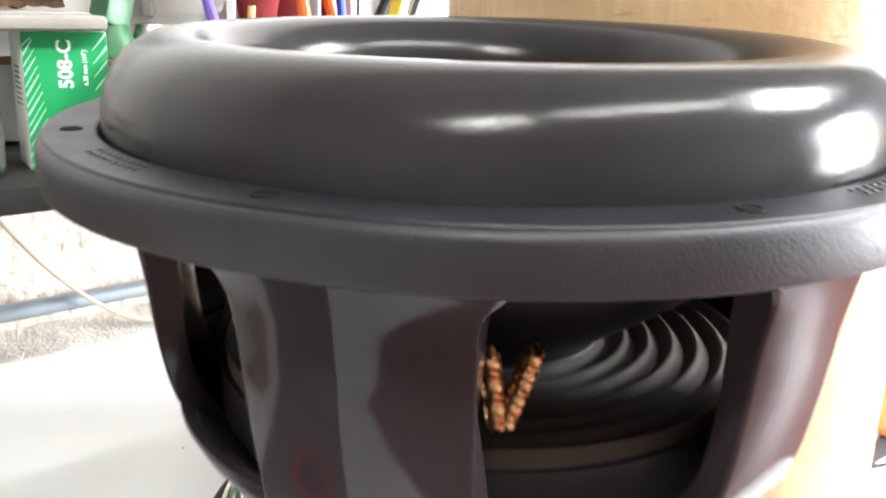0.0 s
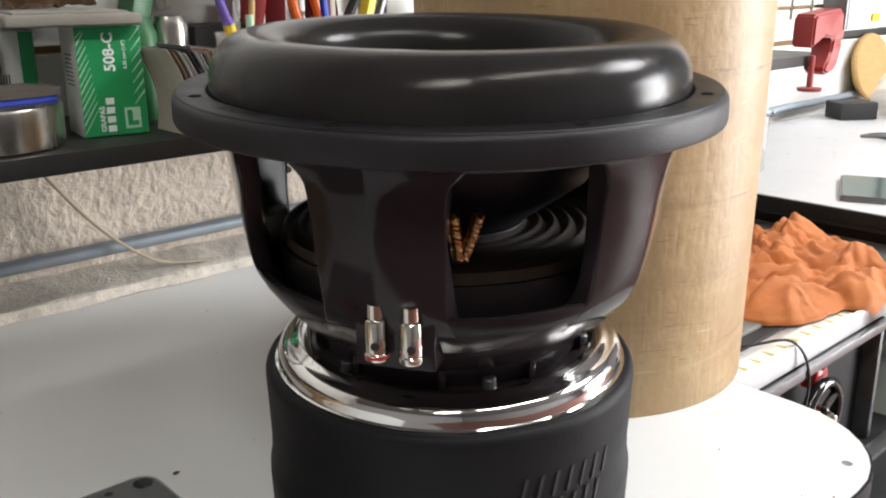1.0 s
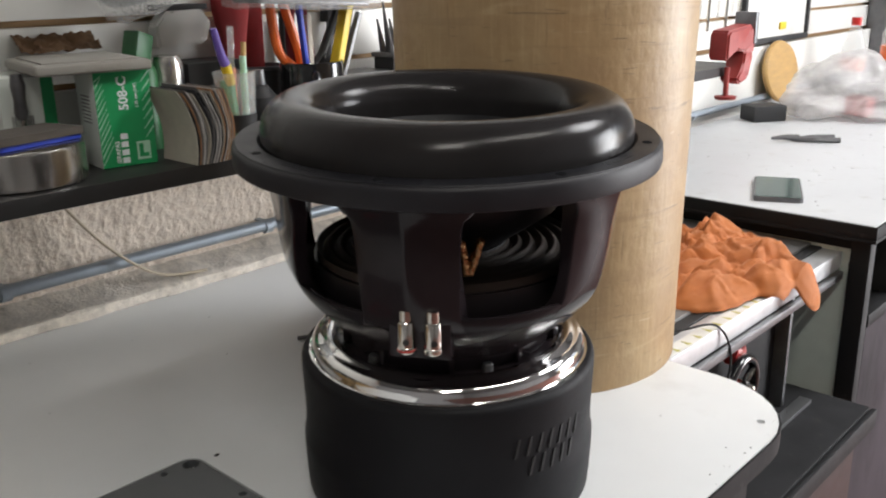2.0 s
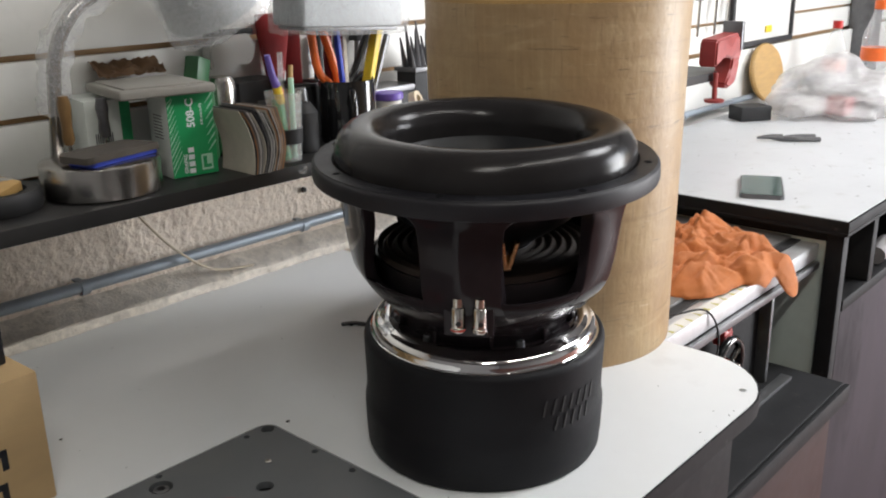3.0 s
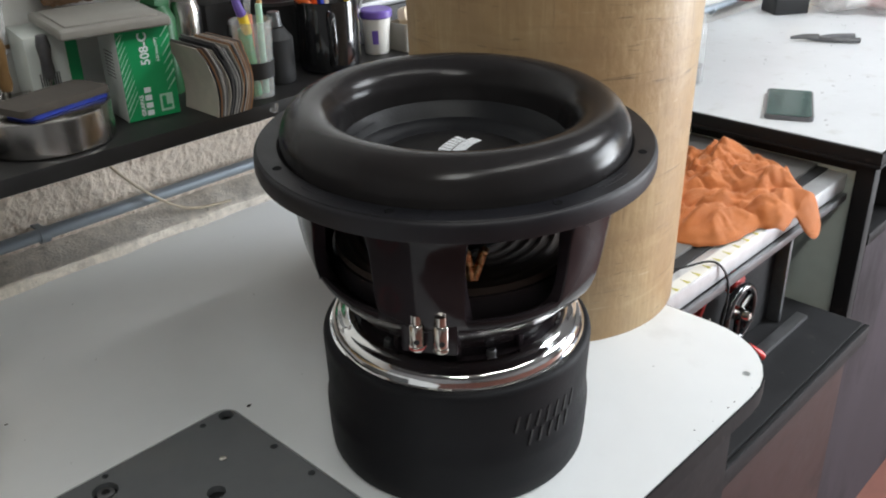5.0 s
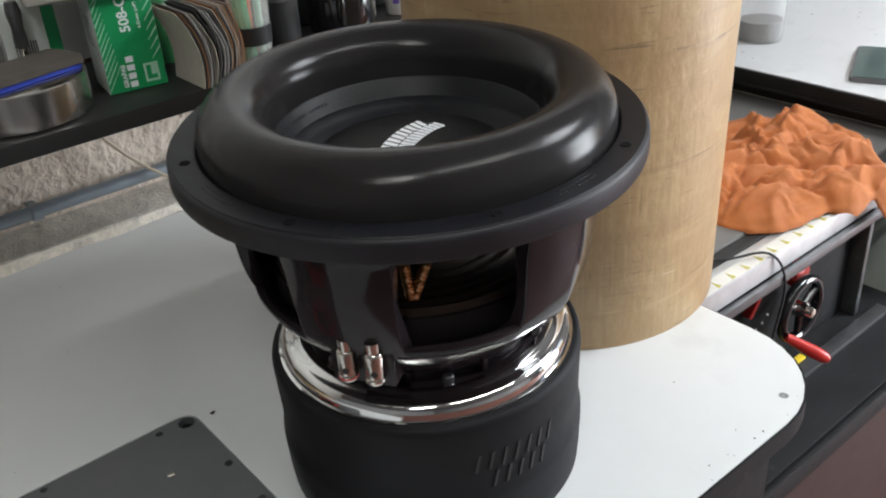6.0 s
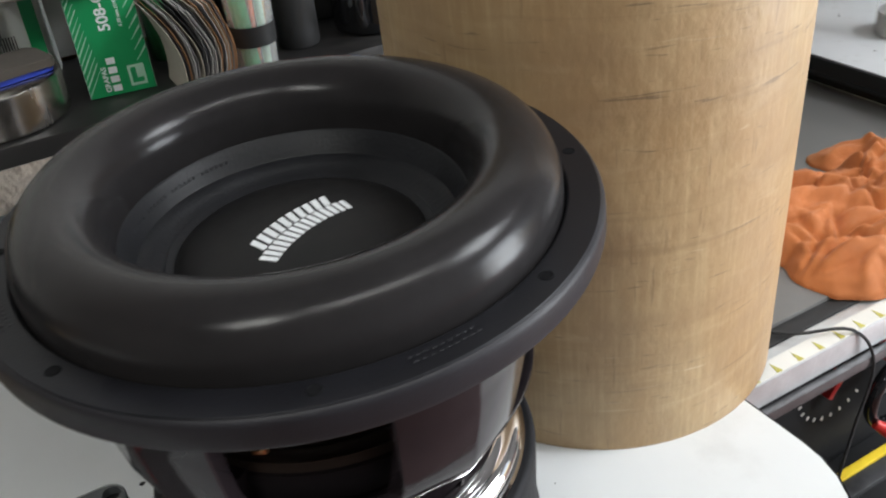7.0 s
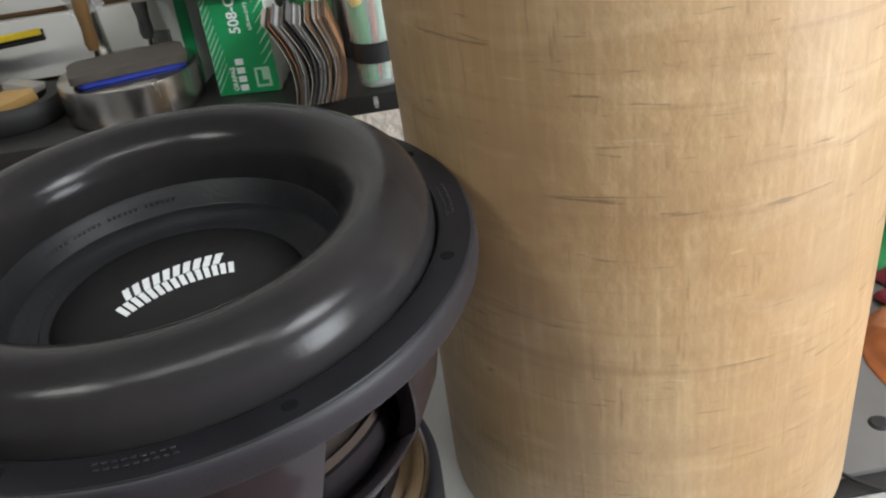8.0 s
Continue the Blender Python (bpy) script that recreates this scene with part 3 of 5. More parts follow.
bowl = smooth_profile([(0.1395, 0.2795), (0.1352, 0.266), (0.1318, 0.248), (0.1304, 0.236), (0.1282, 0.219), (0.1246, 0.200), (0.1192, 0.187), (0.1100, 0.1745), (0.0985, 0.162)])
inner = smooth_profile([(0.092, 0.170), (0.1015, 0.182), (0.1100, 0.193), (0.1150, 0.204), (0.1185, 0.221), (0.1205, 0.240), (0.1225, 0.262), (0.1250, 0.2795)])
for i in range(5):
    c0 = -150 + 72 * i
    b = bmesh.new()
    cols = []
    left0, left1, right0, right1 = ((16, 16, 16, 16), (19, 18, 21, 14), (26, 18, 26, 18), (26, 18, 26, 18), (27, 19, 29, 17))[i]
    for side, k in ((-1, 0.992), (-0.985, 1.000), (-0.955, 1.003), (-0.04, 1.030), (0.04, 1.030), (0.955, 1.003), (0.985, 1.000), (1, 0.992)):
        col = []
        for q, (r, z) in enumerate(bowl + inner):
            t = min(1.0, max(0.0, (z - 0.185) / 0.07))
            half = left1 + (left0 - left1) * t if side < 0 else right1 + (right0 - right1) * t
            half += 4.0 * max(0.0, (z - 0.264) / 0.0135) ** 2 + 2.5 * max(0.0, (0.206 - z) / 0.022) ** 2
            a = radians(c0 + side * half)
            s = r * k if q < len(bowl) else r
            col.append(b.verts.new((s * math.cos(a), s * math.sin(a), z)))
        cols.append(col)
    n = len(cols[0])
    for A, B in zip(cols, cols[1:]):
        for j in range(n):
            b.faces.new((A[j], A[(j + 1) % n], B[(j + 1) % n], B[j]))
    b.faces.new(cols[0])
    b.faces.new(cols[-1])
    sub_part("spoke", b, GLOSS, None, angle=24)
sub_part("bowl", lathe([(0.1200, 0.1960), (0.1222, 0.1955), (0.1224, 0.1935), (0.1186, 0.1858), (0.1096, 0.1735), (0.0985, 0.1610), (0.0900, 0.1530), (0.0850, 0.1460), (0.0838, 0.1384), (0.050, 0.1384), (0.050, 0.165), (0.085, 0.168), (0.098, 0.178), (0.1100, 0.1890), (0.1165, 0.1950)], 160), BOWL, None, "black cast basket bowl")
for i in range(10):
    a = -150 + 36 * i + 14
    b = box(0.078, -0.0022, 0.1384, 0.0885, 0.0022, 0.150, 0.0008)
    moved(b, pose(0, 0, 0, 0, 0, a))
    sub_part("rib", b, GLOSS)
for i in range(6):
    a = radians(-148 + 60 * i + 30)
    b = lathe([(0.0, 0.1440), (0.0032, 0.1440), (0.0040, 0.1432), (0.0042, 0.1384), (0.0, 0.1384)], 16, closed=False)
    moved(b, pose(0.0865 * math.cos(a), 0.0865 * math.sin(a), 0))
    sub_part("bolt", b, DARK_STEEL)

# moving parts
minor = arc(0.1175, 0.3055, 0.0240, 0.0262, 0, 180, 22)
surround = sub_part("surround", lathe([(0.1425, 0.2930), (0.1417, 0.2975)] + [(r, z) for r, z in minor] + [(0.0928, 0.2975), (0.0925, 0.292), (0.096, 0.2915), (0.117, 0.318), (0.137, 0.292)], 192), RUBBER, None, "fat half-round dark grey rubber surround")
cone = sub_part("cone", lathe([(0.0945, 0.2955), (0.0925, 0.2962), (0.0912, 0.2952), (0.0868, 0.2830), (0.0860, 0.2822), (0.0842, 0.2820), (0.0800, 0.2785), (0.0765, 0.2756), (0.0740, 0.2748), (0.0732, 0.2757), (0.0712, 0.2746), (0.0690, 0.2737), (0.040, 0.219), (0.046, 0.217), (0.0860, 0.246), (0.0990, 0.266), (0.0985, 0.285)], 160), CONE, None, "black pressed cone with a stepped landing")
for k in range(26):
    a = radians(96 + 2.1 * k)
    if k % 7 == 6:
        continue
    b = box(-0.0004, -0.0009, -0.0012, 0.0003, 0.0009, 0.0012, 0.0002, 1)
    moved(b, pose(0.0893 * math.cos(a), 0.0891 * math.sin(a), 0.2892, 0, 20, math.degrees(a)))
    sub_part("embossed_mark", b, CONE, cone)
dome = [(0.0690, 0.2735)] + [(0.0686 * math.sin(radians(90 - 9 * i)), 0.2733 + 0.0125 * math.sin(radians(9 * i))) for i in range(10)] + [(0.0, 0.2858)]
cap = sub_part("dust_cap", lathe([(r, z) for r, z in dome], 96, closed=False), CAP, None, "dark domed dust cap with white arched emblem")


def cap_z(r):
    return 0.2733 + 0.0125 * math.sqrt(max(0.0, 1 - (r / 0.0686) ** 2))


# arched white emblem: two rows of plain blocks
def emblem_patch(r0, r1, a0, a1, slant):
    """A thin raised patch on the dome between two radii and two angles of the arch."""
    b = bmesh.new()
    top, low = [], []
    steps = 3
    for u, v in [(q / steps, 0) for q in range(steps)] + [(1, q / 2) for q in range(2)] + [(1 - q / steps, 1) for q in range(steps)] + [(0, 1 - q / 2) for q in range(2)]:
        rr = r0 + (r1 - r0) * v
        th = radians(106 - (a0 + (a1 - a0) * u + slant * (rr - 0.1060) / 0.0215))
        x, y = 0.0285 + rr * math.cos(th), -0.0995 + rr * math.sin(th)
        x, y = x * 0.9925 - y * 0.1219, x * 0.1219 + y * 0.9925
        z = cap_z(math.hypot(x, y))
        top.append(b.verts.new((x, y, z + 0.0005)))
        low.append(b.verts.new((x, y, z - 0.0008)))
    n = len(top)
    b.faces.new(top)
    b.faces.new(low)
    for q in range(n):
        b.faces.new((top[q], top[(q + 1) % n], low[(q + 1) % n], low[q]))
    sub_part("emblem_block", b, WHITE_INK, cap)


for r0, r1, half, slant, count in ((0.1062, 0.1168, 14.5, 3.0, 10), (0.0948, 0.1050, 18.5, 0.0, 15)):
    cell = 2 * half / count
    for k in range(count):
        a0 = -half + cell * (k + 0.04)
        emblem_patch(r0, r1, a0, a0 + cell * 0.66, slant)
prof = []
for i in range(61):
    r = 0.047 + 0.057 * i / 60
    prof.append((r, 0.2125 + 0.0022 * math.cos(2 * math.pi * (r - 0.047) / 0.0095)))
sub_part("spider", lathe(prof + [(0.104, 0.208), (0.047, 0.208)], 128), SPIDER, None, "corrugated dark brown spider")
sub_part("spider_landing", lathe([(0.1062, 0.2075), (0.1062, 0.1900), (0.1000, 0.1790), (0.0900, 0.1720), (0.0500, 0.1700), (0.0500, 0.1740), (0.0880, 0.1760), (0.0970, 0.1820), (0.1030, 0.1920), (0.1030, 0.2075)], 96), SATIN)
sub_part("coil_former", lathe([(0.047, 0.16), (0.047, 0.216), (0.045, 0.216), (0.045, 0.16)], 64), DARK_STEEL)
for a_bot, a_top, r_bot, r_top in ((-130.5, -132.5, 0.102, 0.098), (-129.5, -124.0, 0.102, 0.096)):
    b = bmesh.new()
    for s in range(3):
        pts = []
        for i in range(25):
            t = i / 24
            a = radians(a_bot + (a_top - a_bot) * t)
            r = r_bot + (r_top - r_bot) * t
            ph = 2 * math.pi * (t * 3.2 + s / 3)
            pts.append((r * math.cos(a) + 0.0021 * math.cos(ph) * -math.sin(a), r * math.sin(a) + 0.0021 * math.cos(ph) * math.cos(a), 0.2215 + 0.0225 * t))
            pts[-1] = (pts[-1][0] + 0.0021 * math.sin(ph) * math.cos(a), pts[-1][1] + 0.0021 * math.sin(ph) * math.sin(a), pts[-1][2])
        sweep(pts, 0.0017, 6, bm=b, samples=2)
    sub_part("tinsel_lead", b, COPPER, None, "braided copper tinsel lead")
block = sub_part("terminal_block", moved(box(0.090, -0.021, 0.166, 0.121, 0.023, 0.2100, 0.002), pose(0, 0, 0, 0, 0, -147.5)), GLOSS)
for a in (-150.8, -142.4):
    t = radians(a)
    at = pose(0.1260 * math.cos(t), 0.1260 * math.sin(t), 0.0062)
    body = sub_part("terminal", moved(lathe([(0.0, 0.1675), (0.0062, 0.1675), (0.0066, 0.1685), (0.0066, 0.1710), (0.0059, 0.1718), (0.0059, 0.1890), (0.0055, 0.1900), (0.0046, 0.1906), (0.0046, 0.1985), (0.0, 0.1985)], 28, closed=False), at), NICKEL, None, "nickel-plated push terminal")
    b = lathe([(0.0, -0.0004), (0.0023, -0.0004), (0.0023, 0.0006), (0.0, 0.0006)], 16, closed=False)
    moved(b, at @ pose(0.0, 0, 0.1765, 0, 0, a + 12) @ pose(0.0057, 0, 0, 0, 90, 0))
    sub_part("wire_hole", b, HOLE, body)
    b = lathe([(0.0060, 0.1684), (0.00665, 0.1689), (0.0067, 0.1702), (0.0060, 0.1708)], 28)
    sub_part("collar", moved(b, at), RED if a < -147 else NICKEL, body)

# ---------------------------------------------------------------- veneer tube
tube = thing("veneer_tube", "tall pale veneered drum shell standing on the table edge", "wooden tube", (0.2908, 0.1196, 0))
part("shell", lathe([(0.1550, 0.0), (0.1557, 0.002), (0.1566, 0.1), (0.1584, 0.215), (0.1600, 0.32), (0.1619, 0.4280), (0.1590, 0.4280), (0.1530, 0.0)], 160), VENEER, tube, "pale mottled wood veneer")
part("lining", lathe([(0.1529, 0.0), (0.1589, 0.4280), (0.1550, 0.4280), (0.1490, 0.0)], 96), CARDBOARD, tube, "brown cardboard lining")
part("top_edge", lathe([(0.1619, 0.4281), (0.1617, 0.4315), (0.1608, 0.4325), (0.1560, 0.4325), (0.1551, 0.4315), (0.1550, 0.4281)], 128), WOOD, tube, "sanded wooden rim")


# ---------------------------------------------------------------- things on the wall shelf
SZ = 0.2085


def words(text, size, mat, parent, m, name="lettering"):
    """Raised print in the built-in font, as a mesh."""
    cu = bpy.data.curves.new("tmp", "FONT")
    cu.body, cu.size, cu.extrude, cu.align_x, cu.offset = text, size, 0.0002, "LEFT", size * 0.025
    tmp = bpy.data.objects.new("tmp", cu)
    scene.collection.objects.link(tmp)
    me = bpy.data.meshes.new_from_object(tmp.evaluated_get(bpy.context.evaluated_depsgraph_get()))
    bpy.data.objects.remove(tmp)
    me.name = name
    me.materials.clear()
    me.materials.append(mat)
    ob = new(name, me)
    ob.parent, ob.matrix_local = parent, m
    return ob


def rod(p0, p1, r, k=10, taper=None):
    return sweep([p0, p1], r, k, taper=taper)


def bar(p0, p1, w, t, bevel=0.0008):
    """A flat bar from p0 to p1, w wide and t thick."""
    p0, p1 = Vector(p0), Vector(p1)
    b = box(-w / 2, -t / 2, 0, w / 2, t / 2, (p1 - p0).length, min(bevel, t * 0.4, w * 0.4))
    return moved(b, Matrix.Translation(p0) @ (p1 - p0).to_track_quat("Z", "Y").to_matrix().to_4x4())


# box of staples, green front with diagonal stripes
staples = thing("staple_box", "green and white cardboard box of staples on the shelf", "box", (-0.036, 0.490, SZ), -8)
W_, H_ = 0.0645, 0.108
part("carton", box(0, 0.0006, 0, W_, 0.060, H_, 0.0008), WHITE_CARD, staples)
front = part("front_panel", box(0.0004, 0, 0.0004, W_ - 0.0004, 0.0009, H_ - 0.0004, 0.0002, 1), GREEN_CARD, staples, "green printed front")
for i in range(13):
    z0 = 0.003 + 0.0078 * i
    w = 0.0030 if i % 2 else 0.0018
    reach = 0.0155 - 0.0007 * i
    z1 = min(z0 + 1.55 * reach, H_ - 0.003 - w)
    if z1 > z0:
        b = slab([(0.0008, z0), (0.0008, z0 + w), (0.0008 + reach, z1 + w * 0.7), (0.0008 + reach, z1 + w * 0.3)], 0, 0.0003)
        part("stripe", moved(b, pose(0, -0.0001, 0, 90, 0, 0)), PALE_GREEN, front)
for i in range(7):
    z0 = 0.030 + 0.0105 * i
    b = slab([(0.0525, z0), (0.0525, z0 + 0.0008), (0.0636, z0 + 0.0150), (0.0636, z0 + 0.0118)], 0, 0.0003)
    part("stripe", moved(b, pose(0, -0.0001, 0, 90, 0, 0)), PALE_GREEN, front)
words("508-C", 0.0150, WHITE_INK, front, pose(0.0360, -0.0001, 0.0640, 90, -90, 0))
words("GRAPAS", 0.0070, WHITE_INK, front, pose(0.0215, -0.0001, 0.0045, 90, -90, 0))
words("6,35 mm (1/4\")", 0.0046, WHITE_INK, front, pose(0.0475, -0.0001, 0.066, 90, -90, 0))
for i in range(4):
    b = box(0.0235, -0.0003, 0.004 + 0.0092 * i, 0.0318, 0.0003, 0.0105 + 0.0092 * i, 0.0002, 1)
    part("brand_block", b, WHITE_INK, front)
part("emblem_square", box(0.041, -0.0003, 0.006, 0.057, 0.0003, 0.027, 0.0002, 1), PALE_GREEN, front)
part("emblem_corner", moved(slab([(0.0435, 0.009), (0.0545, 0.009), (0.0545, 0.0135), (0.0485, 0.0135), (0.0485, 0.0245), (0.0435, 0.0245)], 0, 0.0003), pose(0, -0.0004, 0, 90, 0, 0)), GREEN_CARD, front)
for i in range(8):
    part("side_line", box(-0.0002, 0.018, 0.05 + 0.0042 * i, 0.0002, 0.045, 0.0515 + 0.0042 * i, 0), PAPERS[1], staples)

carton = thing("staple_box", "white staple carton with green edge and barcode, behind the green box", "box", (-0.112, 0.556, SZ), -11)
part("carton", box(0, 0, 0, 0.058, 0.085, 0.104, 0.0008), WHITE_CARD, carton)
part("green_edge", box(0.044, -0.0006, 0.001, 0.0575, 0.0006, 0.103, 0.0002, 1), GREEN_CARD, carton)
for i in range(9):
    part("barcode_bar", box(0.010 + 0.0026 * i, -0.0005, 0.035, 0.0112 + 0.0026 * i, 0.0005, 0.062, 0), PAPERS[4], carton)

lid = thing("container_lid", "dusty grey plastic container lid lying across the boxes", "lid", (-0.034, 0.540, 0.3172), -10)
b = box(-0.056, -0.066, 0, 0.070, 0.066, 0.012, 0.005, 3)
part("rim", b, LID, lid)
b = box(-0.046, -0.055, 0.0107, 0.060, 0.055, 0.0142, 0.002)
for v in b.verts:
    v.co.z += 0.002 * (1 + noise.noise(v.co * 30)) * (1 if v.co.z > 0.0145 else 0)
part("cover", b, LID, lid)
b = rough_sheet(-0.04, 0.055, 0, 0.042, 24, 12, 0.006, 0, 60, 7)
bmesh.ops.solidify(b, geom=b.faces[:], thickness=0.003)
moved(b, pose(-0.02, 0.600, 0.334, -65, 0, -8))
tagged(part("cardboard_scrap", b, BROWN_CARD), "torn brown cardboard scrap on top of the lid", "cardboard")

# desk lamp with round steel base, wrapped in clear film
lamp = thing("desk_lamp", "brushed steel desk lamp still wrapped in clear plastic film", "lamp", (-0.124, 0.537, SZ))
part("base", moved(lathe([(0.0, 0.0), (0.0690, 0.0), (0.0715, 0.002), (0.0718, 0.0375), (0.0708, 0.0400), (0.0680, 0.0413), (0.0, 0.0418)], 96, closed=False), pose(0, -0.029, 0)), STEEL, lamp, "brushed steel drum base")
neck = [(-0.03, 0.02, 0.036), (-0.031, 0.005, 0.10), (-0.028, -0.008, 0.165), (-0.006, -0.014, 0.210), (0.035, -0.017, 0.240), (0.09, -0.017, 0.270), (0.148, -0.017, 0.298)]
part("neck", sweep(neck, 0.0085, 12), STEEL, lamp)
b = sweep(neck[1:6], 0.0185, 14, samples=8)
for v in b.verts:
    v.co += Vector((noise.noise(v.co * 60), noise.noise(v.co * 60 + Vector((5, 0, 0))), noise.noise(v.co * 60 + Vector((0, 9, 0))))) * 0.008
part("film_sleeve", b, FILM, lamp, "crumpled clear plastic film", 80)
SHADE_AT = pose(0.150, -0.017, 0.300, 0, -34, 10)
b = lathe([(0.012, 0.0), (0.030, -0.006), (0.052, -0.026), (0.066, -0.058), (0.073, -0.096), (0.0745, -0.100), (0.0725, -0.100), (0.064, -0.058), (0.050, -0.028), (0.028, -0.009), (0.010, -0.003)], 48)
part("shade", moved(b, SHADE_AT), SHADE, lamp, "white bell shade in film")
b = lathe([(0.016, 0.004), (0.038, -0.004), (0.060, -0.026), (0.074, -0.060), (0.080, -0.102), (0.083, -0.114), (0.078, -0.106), (0.070, -0.058), (0.054, -0.024)], 40)
for v in b.verts:
    v.co += Vector((noise.noise(v.co * 50), noise.noise(v.co * 50 + Vector((5, 0, 0))), noise.noise(v.co * 50 + Vector((0, 9, 0))))) * 0.007
part("film_wrap", moved(b, SHADE_AT), FILM, lamp, "", 80)
part("arm", sweep([(0.150, -0.017, 0.302), (0.235, -0.035, 0.272), (0.300, -0.050, 0.238)], 0.008, 10), STEEL, lamp)
head = part("head", moved(box(0.018, -0.03, -0.034, 0.196, 0.05, 0.030, 0.004), pose(0.282, -0.050, 0.216, 0, 3, -4)), SHADE, lamp, "white boxy lamp head in film")
part("underside", moved(box(0.024, -0.026, -0.040, 0.190, 0.045, -0.0345, 0.002), pose(0.282, -0.050, 0.216, 0, 3, -4)), DARK_STEEL, head)
b = box(0.012, -0.036, -0.046, 0.204, 0.056, 0.036, 0.004)
bmesh.ops.subdivide_edges(b, edges=b.edges[:], cuts=4, use_grid_fill=True)
for v in b.verts:
    v.co += Vector((noise.noise(v.co * 45), noise.noise(v.co * 45 + Vector((5, 0, 0))), noise.noise(v.co * 45 + Vector((0, 9, 0))))) * 0.007
part("film_cover", moved(b, pose(0.282, -0.050, 0.216, 0, 3, -4)), FILM, head, "", 80)

part("cord", moved(sweep([(-0.065, 0.605, 0.189), (-0.040, 0.60, 0.150), (0.0, 0.592, 0.095), (0.045, 0.590, 0.052), (0.085, 0.589, 0.030), (0.145, 0.588, 0.022)], 0.0020, 8), pose(0.124, -0.537, -SZ)), CORD, lamp, "thin cream power cord")
pad = thing("sanding_pad", "grey and blue foam sanding pad lying on the lamp base", "pad", (-0.120, 0.487, SZ + 0.0422), 14)
b = slab(round_rect(-0.056, -0.026, 0.060, 0.030, 0.010), 0.0085, 0.0165)
for v in b.verts:
    v.co.z += 0.0045 * math.cos(v.co.x * 38) - 0.002
part("cover", b, FOAM, pad)
b = slab(round_rect(-0.050, -0.024, 0.058, 0.022, 0.010), 0.0, 0.0068)
part("sponge", b, BLUE, pad, "bright blue foam")
for x, y, h, mat_, nm, lab in ((-0.158, 0.535, 0.078, AMBER, "screwdriver", "screwdriver with an amber handle standing behind the pad"), (-0.104, 0.548, 0.068, DARK_STEEL, "spring_clamp", "small steel spring clamp standing on the lamp base")):
    s = thing(nm, lab, nm.replace("_", " "), (x + 0.004, y - 0.015, SZ + 0.0419))
    part("shaft", rod((0, 0, 0), (0.001, 0, 0.02), 0.0022), NICKEL, s)
    part("handle", lathe([(0.0, 0.018), (0.0055, 0.019), (0.0075, 0.026), (0.0062, 0.040), (0.0080, h - 0.012), (0.0060, h), (0.0, h + 0.001)], 18, closed=False), mat_, s)

dish = thing("tape_roll", "black rubber ring with tan offcuts lying inside", "tape", (-0.252, 0.520, SZ))
part("ring", lathe([(0.034, 0.0), (0.050, 0.0), (0.053, 0.006), (0.053, 0.018), (0.049, 0.024), (0.036, 0.023), (0.033, 0.012)], 48), HOLE, dish)
part("offcut", moved(box(-0.022, -0.016, 0, 0.022, 0.016, 0.012, 0.002), pose(0.004, -0.004, 0.018, 8, -10, 25)), WOOD, dish)
part("paper", moved(box(-0.018, -0.012, 0, 0.018, 0.012, 0.008, 0.002), pose(0.012, 0.012, 0.027, -6, 12, -15)), LID, dish)
ruler = thing("ruler", "black and yellow ruler leaning on the slatted wall", "ruler")
part("blade", bar((-0.40, 0.600, 0.262), (-0.225, 0.606, 0.271), 0.006, 0.012), HOLE, ruler)
part("stripe", bar((-0.40, 0.594, 0.268), (-0.226, 0.600, 0.2765), 0.004, 0.007), YELLOW, ruler)
part("foot", box(-0.33, 0.590, SZ, -0.30, 0.625, 0.262, 0.002), HOLE, ruler)

cards = thing("sandpaper_sheets", "upright stack of brown, grey and cream sandpaper sheets", "sandpaper", (0.034, 0.422, SZ))
rng = random.Random(11)
order = [0, 4, 2, 1, 3, 1, 0, 4, 1, 4, 3, 1, 3, 4, 0, 2, 4, 3, 2, 0, 2, 1, 2, 2]
for i, k in enumerate(order):
    b = bmesh.new()
    t = i / (len(order) - 1)
    h = 0.087 + rng.uniform(-0.004, 0.004) - 0.006 * t
    cols = []
    for j in range(9):
        u = j / 8
        bow = math.sin(math.pi * u) * (0.005 + 0.010 * t * (1 - t) + rng.uniform(-0.0006, 0.0006)) - (0.016 * (1 - t) ** 1.5 + 0.002) * u ** 2.2
        cols.append([(0.0105 + 0.00205 * i + (0.003 if i > 5 else 0) * math.sin(math.pi * min(1, u * 1.2)) + bow, y, z) for y, z in ((0.0 + 0.012 * (0.5 - t) ** 2, h * u), (0.075, h * u))])
    vs = [[b.verts.new(p) for p in c] for c in cols]
    vb = [[b.verts.new((p[0] + 0.0007, p[1], p[2])) for p in c] for c in cols]
    for j in range(8):
        b.faces.new((vs[j][0], vs[j][1], vs[j + 1][1], vs[j + 1][0]))
        b.faces.new((vb[j][0], vb[j][1], vb[j + 1][1], vb[j + 1][0]))
        for s in (0, 1):
            b.faces.new((vs[j][s], vs[j + 1][s], vb[j + 1][s], vb[j][s]))
    b.faces.new((vs[0][0], vs[0][1], vb[0][1], vb[0][0]))
    b.faces.new((vs[8][0], vs[8][1], vb[8][1], vb[8][0]))
    part("sheet", b, PAPERS[k], cards)

